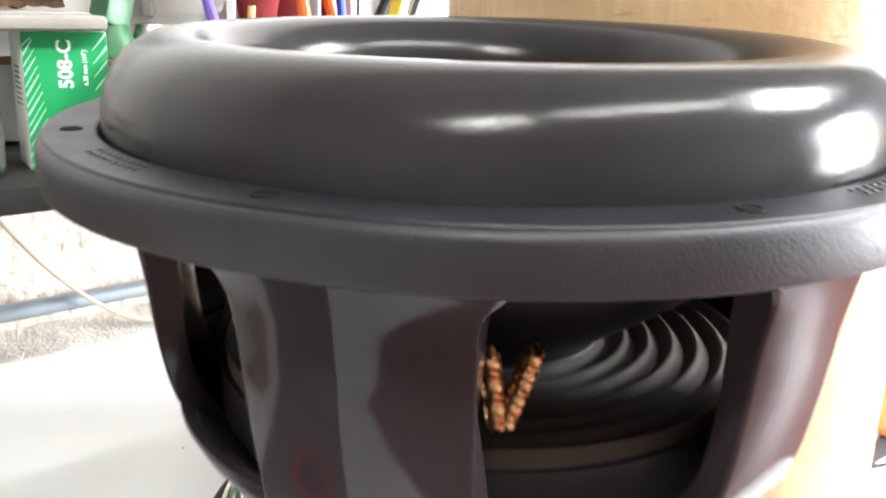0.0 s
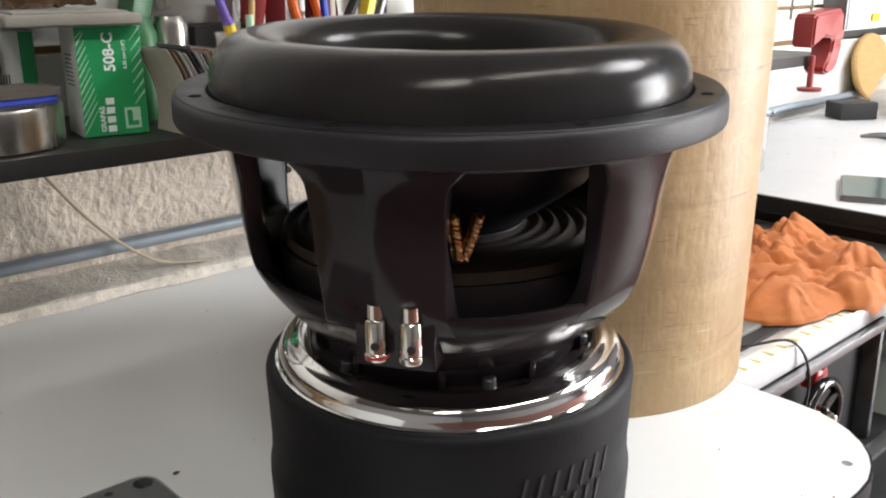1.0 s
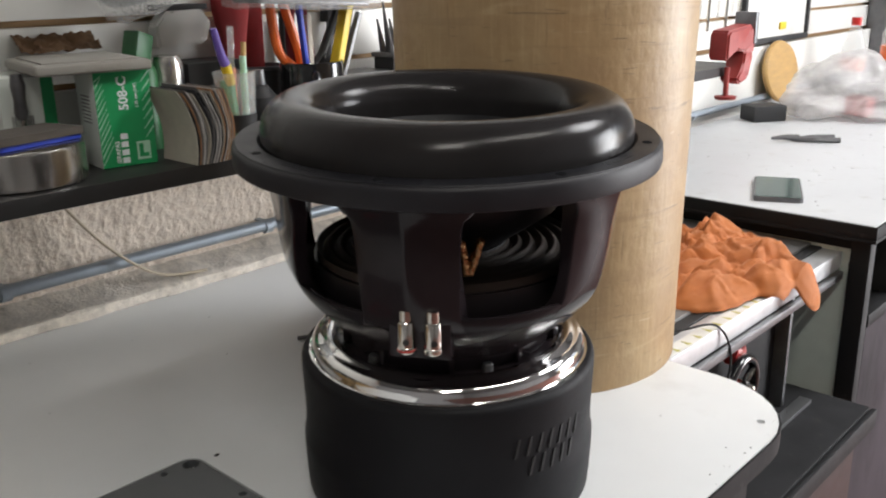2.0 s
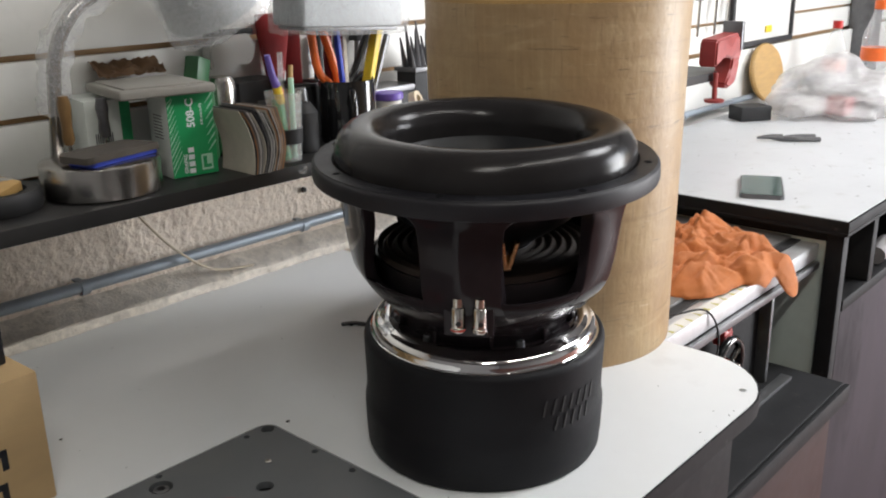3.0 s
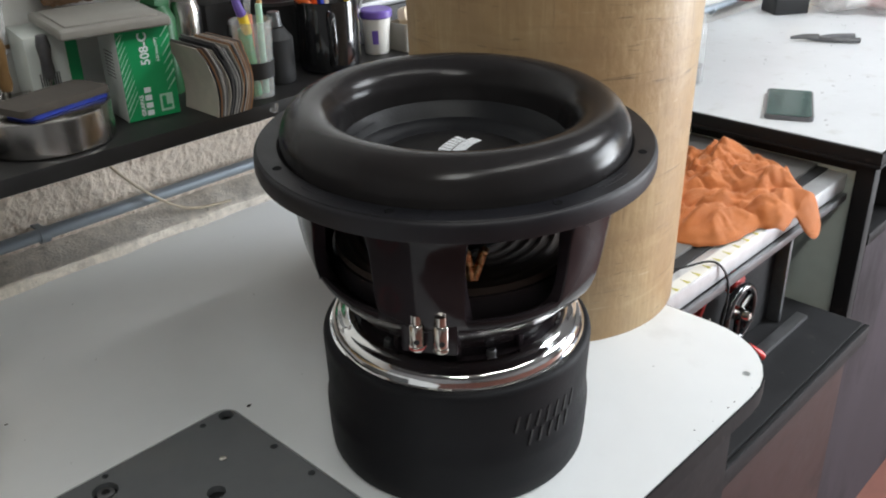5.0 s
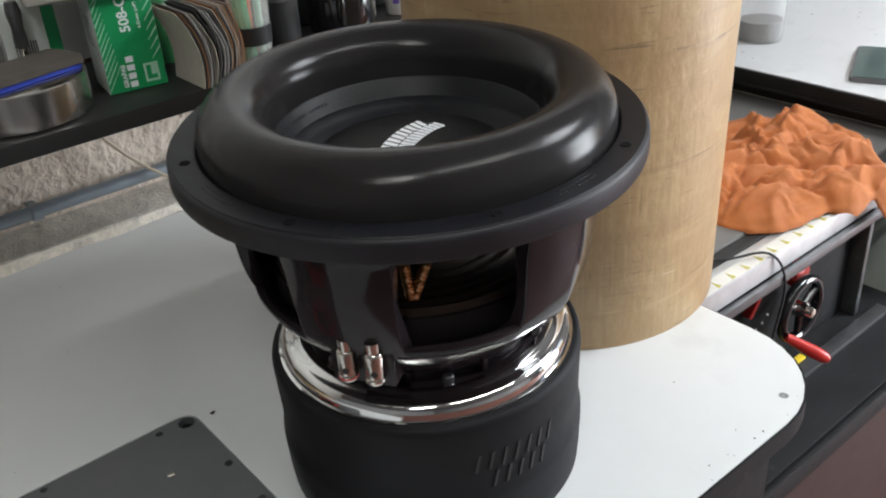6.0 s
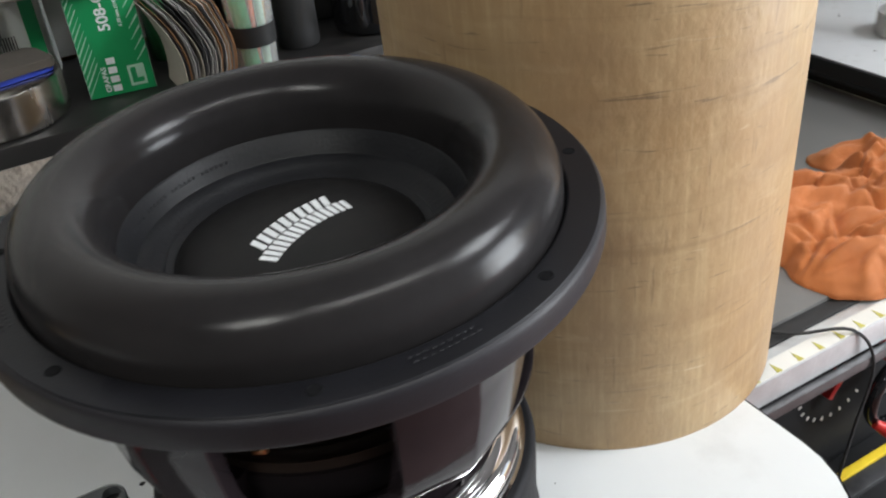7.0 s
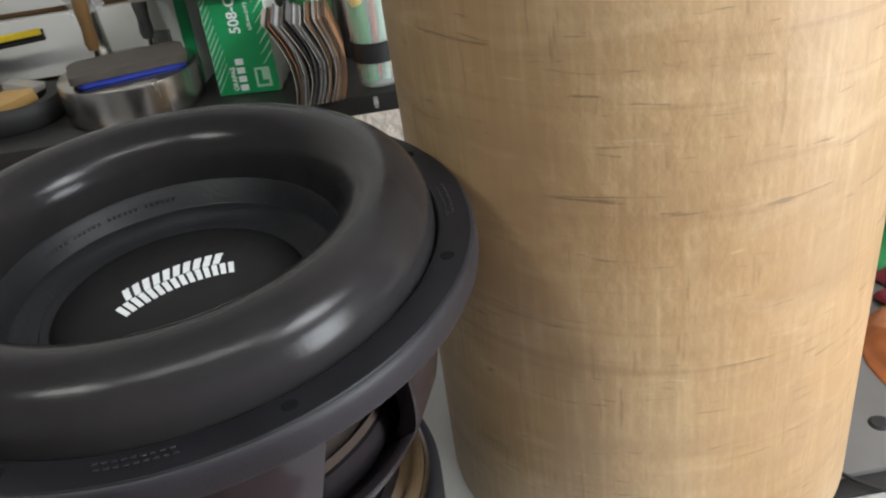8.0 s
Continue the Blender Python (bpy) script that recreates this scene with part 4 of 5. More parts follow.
can = thing("spray_can", "silver can with a dark green cap behind the boxes", "can", (0.106, 0.575, SZ))
part("body", lathe([(0.0, 0), (0.021, 0), (0.022, 0.002), (0.022, 0.100), (0.018, 0.112), (0.0, 0.114)], 32, closed=False), STEEL, can)
bottle = thing("glue_bottle", "dark green bottle with a flip cap behind the boxes", "bottle", (0.066, 0.568, SZ))
part("body", lathe([(0.0, 0), (0.019, 0), (0.020, 0.003), (0.020, 0.095), (0.012, 0.112), (0.0, 0.113)], 28, closed=False), OLIVE, bottle)
part("cap", moved(box(-0.014, -0.012, 0, 0.014, 0.012, 0.034, 0.003), pose(-0.004, 0, 0.110, 0, 18, 20)), OLIVE, bottle)

cup = thing("pen_cup", "clear plastic cup with black tape, full of pens and brushes", "cup", (0.130, 0.462, SZ))
part("wall", lathe([(0.0, 0.001), (0.0205, 0.001), (0.0255, 0.093), (0.0268, 0.095), (0.0266, 0.097), (0.0245, 0.0965), (0.0195, 0.003), (0.0, 0.003)], 32, closed=False), CLEAR, cup)
part("tape_band", lathe([(0.0222, 0.026), (0.0234, 0.047), (0.0240, 0.047), (0.0228, 0.026)], 32), HOLE, cup)
for nm, x, y, dx, dy, h, r, mt in (("marker", -0.008, -0.006, -0.004, 0.004, 0.088, 0.0085, GREEN_CARD), ("pen", 0.008, -0.006, 0.002, 0.0, 0.115, 0.0042, PALE_GREEN), ("crayon", 0.002, 0.008, 0.004, 0.004, 0.100, 0.0042, ORANGE), ("tube", -0.004, 0.004, 0.006, 0.0, 0.150, 0.0040, FILM), ("pencil", 0.010, 0.004, 0.014, 0.006, 0.130, 0.0034, WOOD)):
    part(nm, rod((x, y, 0.004), (x + dx, y + dy, h), r), mt, cup)
dropper = thing("glue_bottle", "small dark bottle with a narrow cap between cup and mug", "bottle", (0.190, 0.497, SZ))
part("body", lathe([(0.0, 0), (0.021, 0), (0.0225, 0.003), (0.0225, 0.058), (0.012, 0.072), (0.0, 0.073)], 28, closed=False), HOLE, dropper)
part("cap", lathe([(0.0, 0.0732), (0.010, 0.0732), (0.008, 0.092), (0.0, 0.093)], 20, closed=False), DARK_STEEL, dropper)
paint = thing("paint_can", "dark round paint can at the back of the shelf", "can", (0.262, 0.590, SZ))
part("body", lathe([(0.0, 0), (0.036, 0), (0.0375, 0.002), (0.0375, 0.082), (0.0, 0.082)], 36, closed=False), HOLE, paint)
part("rim", lathe([(0.033, 0.0821), (0.0382, 0.0821), (0.0382, 0.087), (0.033, 0.087)], 36), DARK_STEEL, paint)
case = thing("tool_case", "low black case lying at the back of the shelf", "case", (0.306, 0.575, SZ))
part("body", box(0, -0.02, 0, 0.19, 0.05, 0.050, 0.003), HOLE, case)
part("lid", box(0.001, -0.019, 0.0502, 0.189, 0.049, 0.062, 0.003), DARK_STEEL, case)
brush = thing("paint_brush", "paint brush with a purple handle leaning in the pen cup", "brush")
part("handle", sweep([(0.112, 0.452, 0.315), (0.106, 0.452, 0.330), (0.098, 0.450, 0.358)], 0.0062, 10, taper=0.0040), PURPLE, brush)
part("ferrule", rod((0.119, 0.455, 0.292), (0.112, 0.452, 0.315), 0.0062, 10), YELLOW, brush)
part("bristles", rod((0.128, 0.460, 0.2125), (0.119, 0.455, 0.292), 0.0035, 8), WOOD, brush)

caliper = thing("red_pouch", "red cloth pouch hanging behind the cup", "pouch")
b = lathe([(0.0, 0.0), (0.012, 0.0), (0.030, 0.075), (0.032, 0.10), (0.0, 0.10)], 20, closed=False)
for v in b.verts:
    v.co.y *= 0.35
part("cloth", moved(b, pose(0.243, 0.622, 0.275) @ Matrix.Diagonal((1.0, 1.0, 1.25, 1.0))), RED_CLOTH, caliper)
strip = thing("maroon_strip", "dark red cloth strip with pale dots hanging on the wall", "strip")
part("band", bar((0.262, 0.600, SZ), (0.288, 0.632, 0.400), 0.026, 0.004), RED_CLOTH, strip)
for k in range(6):
    part("dot", bar((0.2745 + 0.0035 * k, 0.6085 + 0.0042 * k, 0.268 + 0.0235 * k), (0.2752 + 0.0035 * k, 0.6093 + 0.0042 * k, 0.273 + 0.0235 * k), 0.004, 0.006), PAPERS[0], strip)
ball = thing("abrasive_wheel", "dark round abrasive wheel standing on the shelf", "wheel", (0.212, 0.585, SZ + 0.036))
part("disc", moved(lathe([(0.0, -0.012), (0.034, -0.012), (0.036, -0.008), (0.036, 0.008), (0.034, 0.012), (0.0, 0.012)], 36, closed=False), pose(0, 0, 0, 90, 0, 15)), DARK_STEEL, ball)
dark = thing("tool_case", "black tool case standing at the back of the shelf", "case", (0.135, 0.60, SZ))
part("body", box(0, -0.03, 0, 0.085, 0.035, 0.100, 0.004), HOLE, dark)
part("catch", box(0.03, -0.0335, 0.055, 0.05, -0.0302, 0.070, 0.001), DARK_STEEL, dark)
tape = thing("tape_gun", "white plastic tape dispenser hanging on the slatted wall", "dispenser", (0.125, 0.628, 0.325), 0)
b = slab([(0.0, 0.0), (0.075, 0.004), (0.085, 0.030), (0.070, 0.052), (0.020, 0.050), (0.0, 0.030)], -0.012, 0.012)
bmesh.ops.bevel(b, geom=b.edges[:], offset=0.003, segments=2, affect="EDGES")
part("body", moved(b, pose(0, 0.004, 0, 90, 0, 0)), SLAT, tape)
part("blade", box(0.0, -0.0075, 0.048, 0.080, 0.010, 0.056, 0.001), HOLE, tape)
for x, z0, z1, r in ((0.335, 0.255, 0.335, 0.008), (0.375, 0.30, 0.42, 0.012), (0.425, 0.29, 0.40, 0.014), (0.465, 0.30, 0.43, 0.011)):
    t = thing("hanging_tool", "dark steel hand tool hanging on the slatted wall", "tool", (x, 0.630, 0), group="tools hanging on the wall")
    part("shank", rod((0, 0, z0), (0.004, 0, z1 - 0.05), 0.005), DARK_STEEL, t)
    part("handle", sweep([(0.003, 0, z1 - 0.055), (0.005, 0, z1 - 0.02), (0.006, 0, z1 + 0.03)], r, 10), HOLE, t)
    part("hook", rod((0.004, 0.0, z1 - 0.02), (0.004, 0.019, z1 - 0.02), 0.003), NICKEL, t)

mug = thing("coffee_mug", "glossy black ceramic mug full of pliers and pens", "mug", (0.278, 0.495, SZ))
part("bowl", lathe([(0.0, 0.0), (0.036, 0.0), (0.0415, 0.003), (0.0430, 0.010), (0.0430, 0.094), (0.0420, 0.0965), (0.0405, 0.0955), (0.0375, 0.012), (0.034, 0.007), (0.0, 0.006)], 64, closed=False), CERAMIC, mug)
ang = radians(-124)
b = sweep([(0.038, 0, 0.080), (0.056, 0, 0.082), (0.066, 0, 0.065), (0.066, 0, 0.038), (0.055, 0, 0.020), (0.038, 0, 0.020)], 0.0055, 12)
part("handle", moved(b, Matrix.Rotation(ang, 4, "Z")), CERAMIC, mug)
b = bmesh.new()
for z0, z1 in ((0.006, 0.092),):
    lathe([(0.0431, z0), (0.0434, z0), (0.0434, z1), (0.0431, z1)], 4, a0=-62, a1=-46, bm=b)
part("silver_print", b, NICKEL, mug)
MX, MY, MZ = 0.278, 0.495, SZ + 0.006


def plier(name, label, mat, x, y, lx, ly, top):
    """Two curved grips that stick out of the mug."""
    t = thing(name, label, "pliers")
    for s in (-1, 1):
        pts = [(MX + x, MY + y, MZ + 0.02), (MX + x + s * 0.004, MY + y, MZ + 0.075), (MX + x + lx * 0.5 + s * 0.016, MY + y + ly * 0.5, MZ + top * 0.62), (MX + x + lx + s * 0.010, MY + y + ly, MZ + top)]
        part("grip", sweep(pts, 0.0055, 10, taper=0.0068), mat, t)
    part("jaw", rod((MX + x, MY + y, MZ + 0.001), (MX + x, MY + y, MZ + 0.03), 0.008, 8), DARK_STEEL, t)


plier("pliers", "pliers with orange-red plastic grips standing in the mug", ORANGE, -0.018, 0.004, -0.030, 0.004, 0.172)
plier("pliers", "pliers with black rubber grips standing in the mug", HOLE, 0.016, 0.010, 0.066, 0.012, 0.158)
plier("pliers", "pliers with dark red grips standing in the mug", MAROON_CLOTH, 0.002, 0.018, -0.006, 0.004, 0.160)
for nm, lab, mat_, x, y, lx, ly, top, w in (("pen", "blue pen standing in the mug", BLUE, -0.012, -0.014, -0.016, 0.0, 0.165, 0.0042), ("cutter", "yellow snap-off cutter standing in the mug", YELLOW, 0.010, -0.012, 0.054, 0.006, 0.168, 0.0078), ("marker", "grey marker standing in the mug", PAPERS[0], 0.0, 0.0, -0.004, 0.0, 0.150, 0.005), ("file", "thin steel file standing in the mug", DARK_STEEL, 0.022, -0.006, 0.068, 0.006, 0.150, 0.0045)):
    t = thing(nm, lab, nm)
    p0, p1 = (MX + x, MY + y, MZ + 0.001), (MX + x + lx, MY + y + ly, MZ + top)
    mid = tuple(a + (c - a) * 0.45 for a, c in zip(p0, p1))
    part("barrel", bar(p0, mid, w * 1.6, w * 1.2), DARK_STEEL if nm == "cutter" else mat_, t)
    part("grip", bar(mid, p1, w * 2, w * 1.5, 0.0015), mat_, t)

tub = thing("plastic_tub", "small white tub with a purple rim", "tub", (0.377, 0.506, SZ))
part("wall", lathe([(0.0, 0), (0.0165, 0), (0.018, 0.002), (0.0212, 0.052), (0.0, 0.052)], 36, closed=False), SLAT, tub)
part("rim", lathe([(0.0, 0.0521), (0.0220, 0.0521), (0.0240, 0.054), (0.0240, 0.062), (0.0220, 0.064), (0.0, 0.064)], 36, closed=False), PURPLE, tub)
part("label", lathe([(0.0197, 0.016), (0.0210, 0.036), (0.0207, 0.036), (0.0194, 0.016)], 6, a0=-150, a1=-125), PURPLE, tub)
pot = thing("square_pot", "little cream square pot with a roll of tape in it", "pot", (0.424, 0.490, SZ))
b = slab(round_rect(-0.022, -0.02, 0.022, 0.02, 0.004), 0, 0.040, (round_rect(-0.019, -0.017, 0.019, 0.017, 0.003),))
part("wall", b, LID, pot)
part("filling", box(-0.0188, -0.0168, 0.001, 0.0188, 0.0168, 0.034, 0.001), WOOD, pot)
part("roll", moved(lathe([(0.008, -0.006), (0.015, -0.006), (0.015, 0.006), (0.008, 0.006)], 24), pose(0, 0, 0.046, 70, 0, 20)), CORD, pot)
index = thing("drill_index", "grey steel drill bit holder standing by the wall", "drill holder", (0.492, 0.575, SZ))
part("body", box(0, -0.02, 0, 0.105, 0.025, 0.080, 0.002), HOLE, index)
part("rack", box(-0.003, -0.024, 0.0802, 0.108, 0.028, 0.088, 0.001), DARK_STEEL, index)
for i in range(8):
    for row in range(2):
        part("drill_bit", rod((0.006 + 0.0130 * i, -0.010 + 0.018 * row, 0.086), (0.000 + 0.0132 * i - 0.006 * row, -0.010 + 0.018 * row, 0.126 + 0.013 * ((i * 2 + row) % 4)), 0.0058, 8, taper=0.0015), DARK_STEEL, index)
nail = thing("hook", "small clear plastic hook on the shelf edge", "hook", (0.122, 0.4275, 0.199))
part("peg", sweep([(0, 0.0, 0), (0, -0.010, 0.0), (0, -0.013, 0.010)], 0.0026, 8), FILM, nail)

# ---------------------------------------------------------------- cartons at the end of the table
carton = thing("cardboard_box", "brown cardboard carton with a dark printed emblem", "cardboard box", (-0.353, 0.228, 0.0004), 3)
part("body", box(-0.40, 0.0, 0, 0.0, 0.22, 0.130, 0.0025), CARDBOARD, carton)
b = bmesh.new()
for x0, z0, x1, z1 in ((-0.060, 0.062, -0.038, 0.068), (-0.044, 0.048, -0.038, 0.068), (-0.060, 0.048, -0.054, 0.060), (-0.062, 0.030, -0.042, 0.036), (-0.048, 0.014, -0.042, 0.034), (-0.062, 0.010, -0.048, 0.016), (-0.10, 0.03, -0.07, 0.068)):
    box(x0, -0.0006, z0, x1, 0.0006, z1, 0.0002, 1, bm=b)
part("emblem", b, BLACK_BOX, carton)
dark = thing("black_carton", "black cardboard carton standing on the brown one", "cardboard box", (-0.364, 0.262, 0.1308), 5)
part("body", box(-0.34, 0.0, 0, 0.0, 0.16, 0.098, 0.003), BLACK_BOX, dark)

# ---------------------------------------------------------------- table saw beside the router table
SAW_AT = (-0.030, -0.015, 0.018)
saw = thing("table_saw", "black benchtop table saw with aluminium rail and red handles", "table saw", SAW_AT)
part("top", box(0.365, 0.054, -0.052, 0.9535, 0.575, -0.0305, 0.002), CAST, saw, "grey cast saw table")
part("slot", box(0.365, 0.0365, -0.052, 0.9535, 0.0538, -0.0345, 0.001), HOLE, saw, "black slot along the table edge")
rail = part("rail", box(0.365, 0.004, -0.064, 0.9535, 0.036, -0.036, 0.002), ALU, saw, "aluminium fence rail")
part("scale", box(0.366, 0.006, -0.0361, 0.70, 0.024, -0.0352, 0.0002, 1), SLAT, rail, "white measuring tape")
for i in range(13):
    x = 0.372 + 0.027 * i
    part("scale_mark", slab([(x, 0.0065), (x + 0.0065, 0.0065), (x + 0.0035, 0.0195)], -0.0353, -0.0348), TICK, rail)
part("lower_rail", box(0.365, -0.004, -0.078, 0.945, 0.004, -0.066, 0.001), DARK_STEEL, saw)
part("cabinet", box(0.40, 0.040, -0.2585, 0.805, 0.52, -0.0525, 0.004), BLACK_EDGE, saw)
part("end_plate", box(0.806, 0.020, -0.2585, 0.816, 0.50, -0.066, 0.002), DARK_STEEL, saw)
wheel = part("handwheel", moved(lathe([(0.036, -0.005)] + arc(0.041, 0.0, 0.0065, 0.0075, 200, 500, 14), 48), pose(0.615, 0.006, -0.150, 90, 0, 0)), CERAMIC, saw, "black crank wheel")
part("hub", moved(lathe([(0.0, -0.008), (0.010, -0.008), (0.012, 0.0), (0.006, 0.022), (0.0, 0.024)], 24, closed=False), pose(0.615, 0.010, -0.150, 90, 0, 0)), NICKEL, wheel)
for i in range(3):
    a = radians(30 + 120 * i)
    part("wheel_spoke", rod((0.615, 0.006, -0.150), (0.615 + 0.038 * math.cos(a), 0.006, -0.150 + 0.038 * math.sin(a)), 0.005, 8), CERAMIC, wheel)
crank = lathe([(0.0, -0.004), (0.0052, -0.004), (0.0066, 0.006), (0.0084, 0.036), (0.0078, 0.052), (0.005, 0.058), (0.0, 0.059)], 20, closed=False)
part("crank_handle", moved(crank, Matrix.Translation((0.578, -0.004, -0.173)) @ Vector((0.034, -0.041, -0.031)).to_track_quat("Z", "Y").to_matrix().to_4x4()), RED, wheel, "red crank handle")
b = slab([(-0.016, -0.010), (0.016, -0.014), (0.020, 0.004), (0.012, 0.016), (0.0, 0.009), (-0.012, 0.014), (-0.019, 0.002)], -0.009, 0.009)
bmesh.ops.bevel(b, geom=b.edges[:], offset=0.002, segments=2, affect="EDGES")
part("lock_knob", moved(b, pose(0.621, 0.022, -0.108, 90, 0, 0)), RED, saw, "red locking knob")
part("knob_stem", rod((0.621, 0.022, -0.108), (0.621, 0.042, -0.108), 0.006), DARK_STEEL, saw)
part("tilt_lever", moved(box(-0.004, -0.006, -0.016, 0.004, 0.006, 0.016, 0.002), pose(0.548, 0.034, -0.128, 0, 35, 0)), RED, saw, "small red tilt lever")
b = bmesh.new()
for i in range(9):
    a = radians(200 + 14 * i)
    moved_b = box(-0.0022, -0.0005, -0.0012, 0.0022, 0.0005, 0.0012, 0)
    merge(b, moved(moved_b, pose(0.560 + 0.055 * math.cos(a), 0.0392, -0.125 + 0.055 * math.sin(a), 0, -math.degrees(a), 0)))
part("angle_scale", b, SLAT, saw)
part("base_strip", box(0.44, 0.010, -0.2588, 0.66, 0.020, -0.250, 0.001), YELLOW, saw, "yellow warning strip")
part("foot", box(0.44, -0.01, -0.2588, 0.85, 0.0095, -0.252, 0.001), DARK_STEEL, saw)
cable = thing("power_cable", "thin black power cable over the saw rail", "cable", SAW_AT)
part("wire", sweep([(0.44, 0.20, -0.0275), (0.445, 0.08, -0.0275), (0.470, 0.036, -0.030), (0.520, 0.006, -0.030), (0.545, -0.006, -0.075), (0.530, -0.008, -0.150), (0.510, -0.012, -0.236)], 0.0016, 8), HOLE, cable)
knob = thing("table_bolt", "dark round insert bolt in the saw table", "bolt", (0.481, 0.084, -0.0124))
part("head", lathe([(0.0, 0.0022), (0.007, 0.0022), (0.0095, 0.0), (0.0, 0.0)], 20, closed=False), HOLE, knob)


def heap(name, label, mat, cx, cy, rx, ry, rot, z0, height, folds, seed, nx=150, ny=110):
    """A crumpled cloth: one folded sheet with an uneven hem, thick enough to have an edge."""
    b = bmesh.new()
    grid = []
    ca, sa = math.cos(radians(rot)), math.sin(radians(rot))
    for i in range(nx + 1):
        col = []
        for j in range(ny + 1):
            u, v = 2 * i / nx - 1, 2 * j / ny - 1
            du, dv = u * math.sqrt(1 - v * v / 2), v * math.sqrt(1 - u * u / 2)
            r = math.hypot(du, dv)
            th = math.atan2(dv, du)
            wob = 1 + 0.16 * math.sin(3 * th + seed) + 0.10 * math.sin(5 * th + 2 * seed) + 0.05 * math.sin(9 * th)
            lx, ly = du * rx * wob, dv * ry * wob
            p = Vector((lx * folds, ly * folds, seed))
            w = Vector((noise.noise(p * 0.5), noise.noise(p * 0.5 + Vector((7, 3, 1))), 0)) * 1.6
            q = p + w
            n1, n2, n3 = noise.noise(p * 0.32), noise.noise(p * 0.30 + Vector((9, 4, 6))), noise.noise(p * 0.55 + Vector((1, 6, 2)))
            f1 = 0.5 + 0.5 * math.sin(3.0 * p.x + 4.6 * p.y + 11.0 * n1 + 4.0 * n3)
            f2 = 0.5 + 0.5 * math.sin(6.0 * p.x - 3.4 * p.y + 11.0 * n2 - 5.0 * n3)
            m = min(1.0, max(0.0, 0.5 + 1.6 * noise.noise(p * 0.24 + Vector((5, 5, 5)))))
            ridge = 0.72 * (f1 ** 1.6 * m + f2 ** 1.6 * (1 - m)) + 0.30 * (0.5 + 0.5 * math.sin(5.2 * p.x + 4.4 * p.y + 10 * n2)) ** 2 * (0.4 + n3)
            bulk = 0.5 + 0.5 * noise.noise(p * 0.28 + Vector((2, 5, 1)))
            dome = max(0.0, 1 - r ** 3.2)
            z = z0 + 0.0015 + height * dome * (0.10 + 0.45 * bulk + 0.62 * ridge) + 0.004 * (1 - dome) * ridge
            x, y = cx + lx * ca - ly * sa, cy + lx * sa + ly * ca
            x += 0.008 * noise.noise(q * 1.3 + Vector((1, 1, 4)))
            y += 0.008 * noise.noise(q * 1.3 + Vector((4, 2, 9)))
            col.append(b.verts.new((x, y, z)))
        grid.append(col)
    for i in range(nx):
        for j in range(ny):
            b.faces.new((grid[i][j], grid[i + 1][j], grid[i + 1][j + 1], grid[i][j + 1]))
    return tagged(part(name, b, mat, angle=80), label, "cloth")


def line_distance(px, py, pts):
    """Distance to a broken line, the side of it, and how far along."""
    best = np.full(px.shape, 9.0)
    side, along = np.ones(px.shape), np.zeros(px.shape)
    n = len(pts) - 1
    for k in range(n):
        (ax, ay), (bx, by) = pts[k], pts[k + 1]
        L2 = (bx - ax) ** 2 + (by - ay) ** 2
        t = np.clip(((px - ax) * (bx - ax) + (py - ay) * (by - ay)) / L2, 0, 1)
        ox, oy = px - ax - t * (bx - ax), py - ay - t * (by - ay)
        d = np.hypot(ox, oy)
        near = d < best
        best = np.where(near, d, best)
        side = np.where(near, np.sign((bx - ax) * oy - (by - ay) * ox), side)
        along = np.where(near, (k + t) / n, along)
    return best, side, along


def bent(p0, p1, bend, k=7):
    """A curved line from p0 to p1 that swings out by bend."""
    (ax, ay), (bx, by) = p0, p1
    return [(ax + (bx - ax) * i / k - (by - ay) * bend * math.sin(math.pi * i / k), ay + (by - ay) * i / k + (bx - ax) * bend * math.sin(math.pi * i / k)) for i in range(k + 1)]


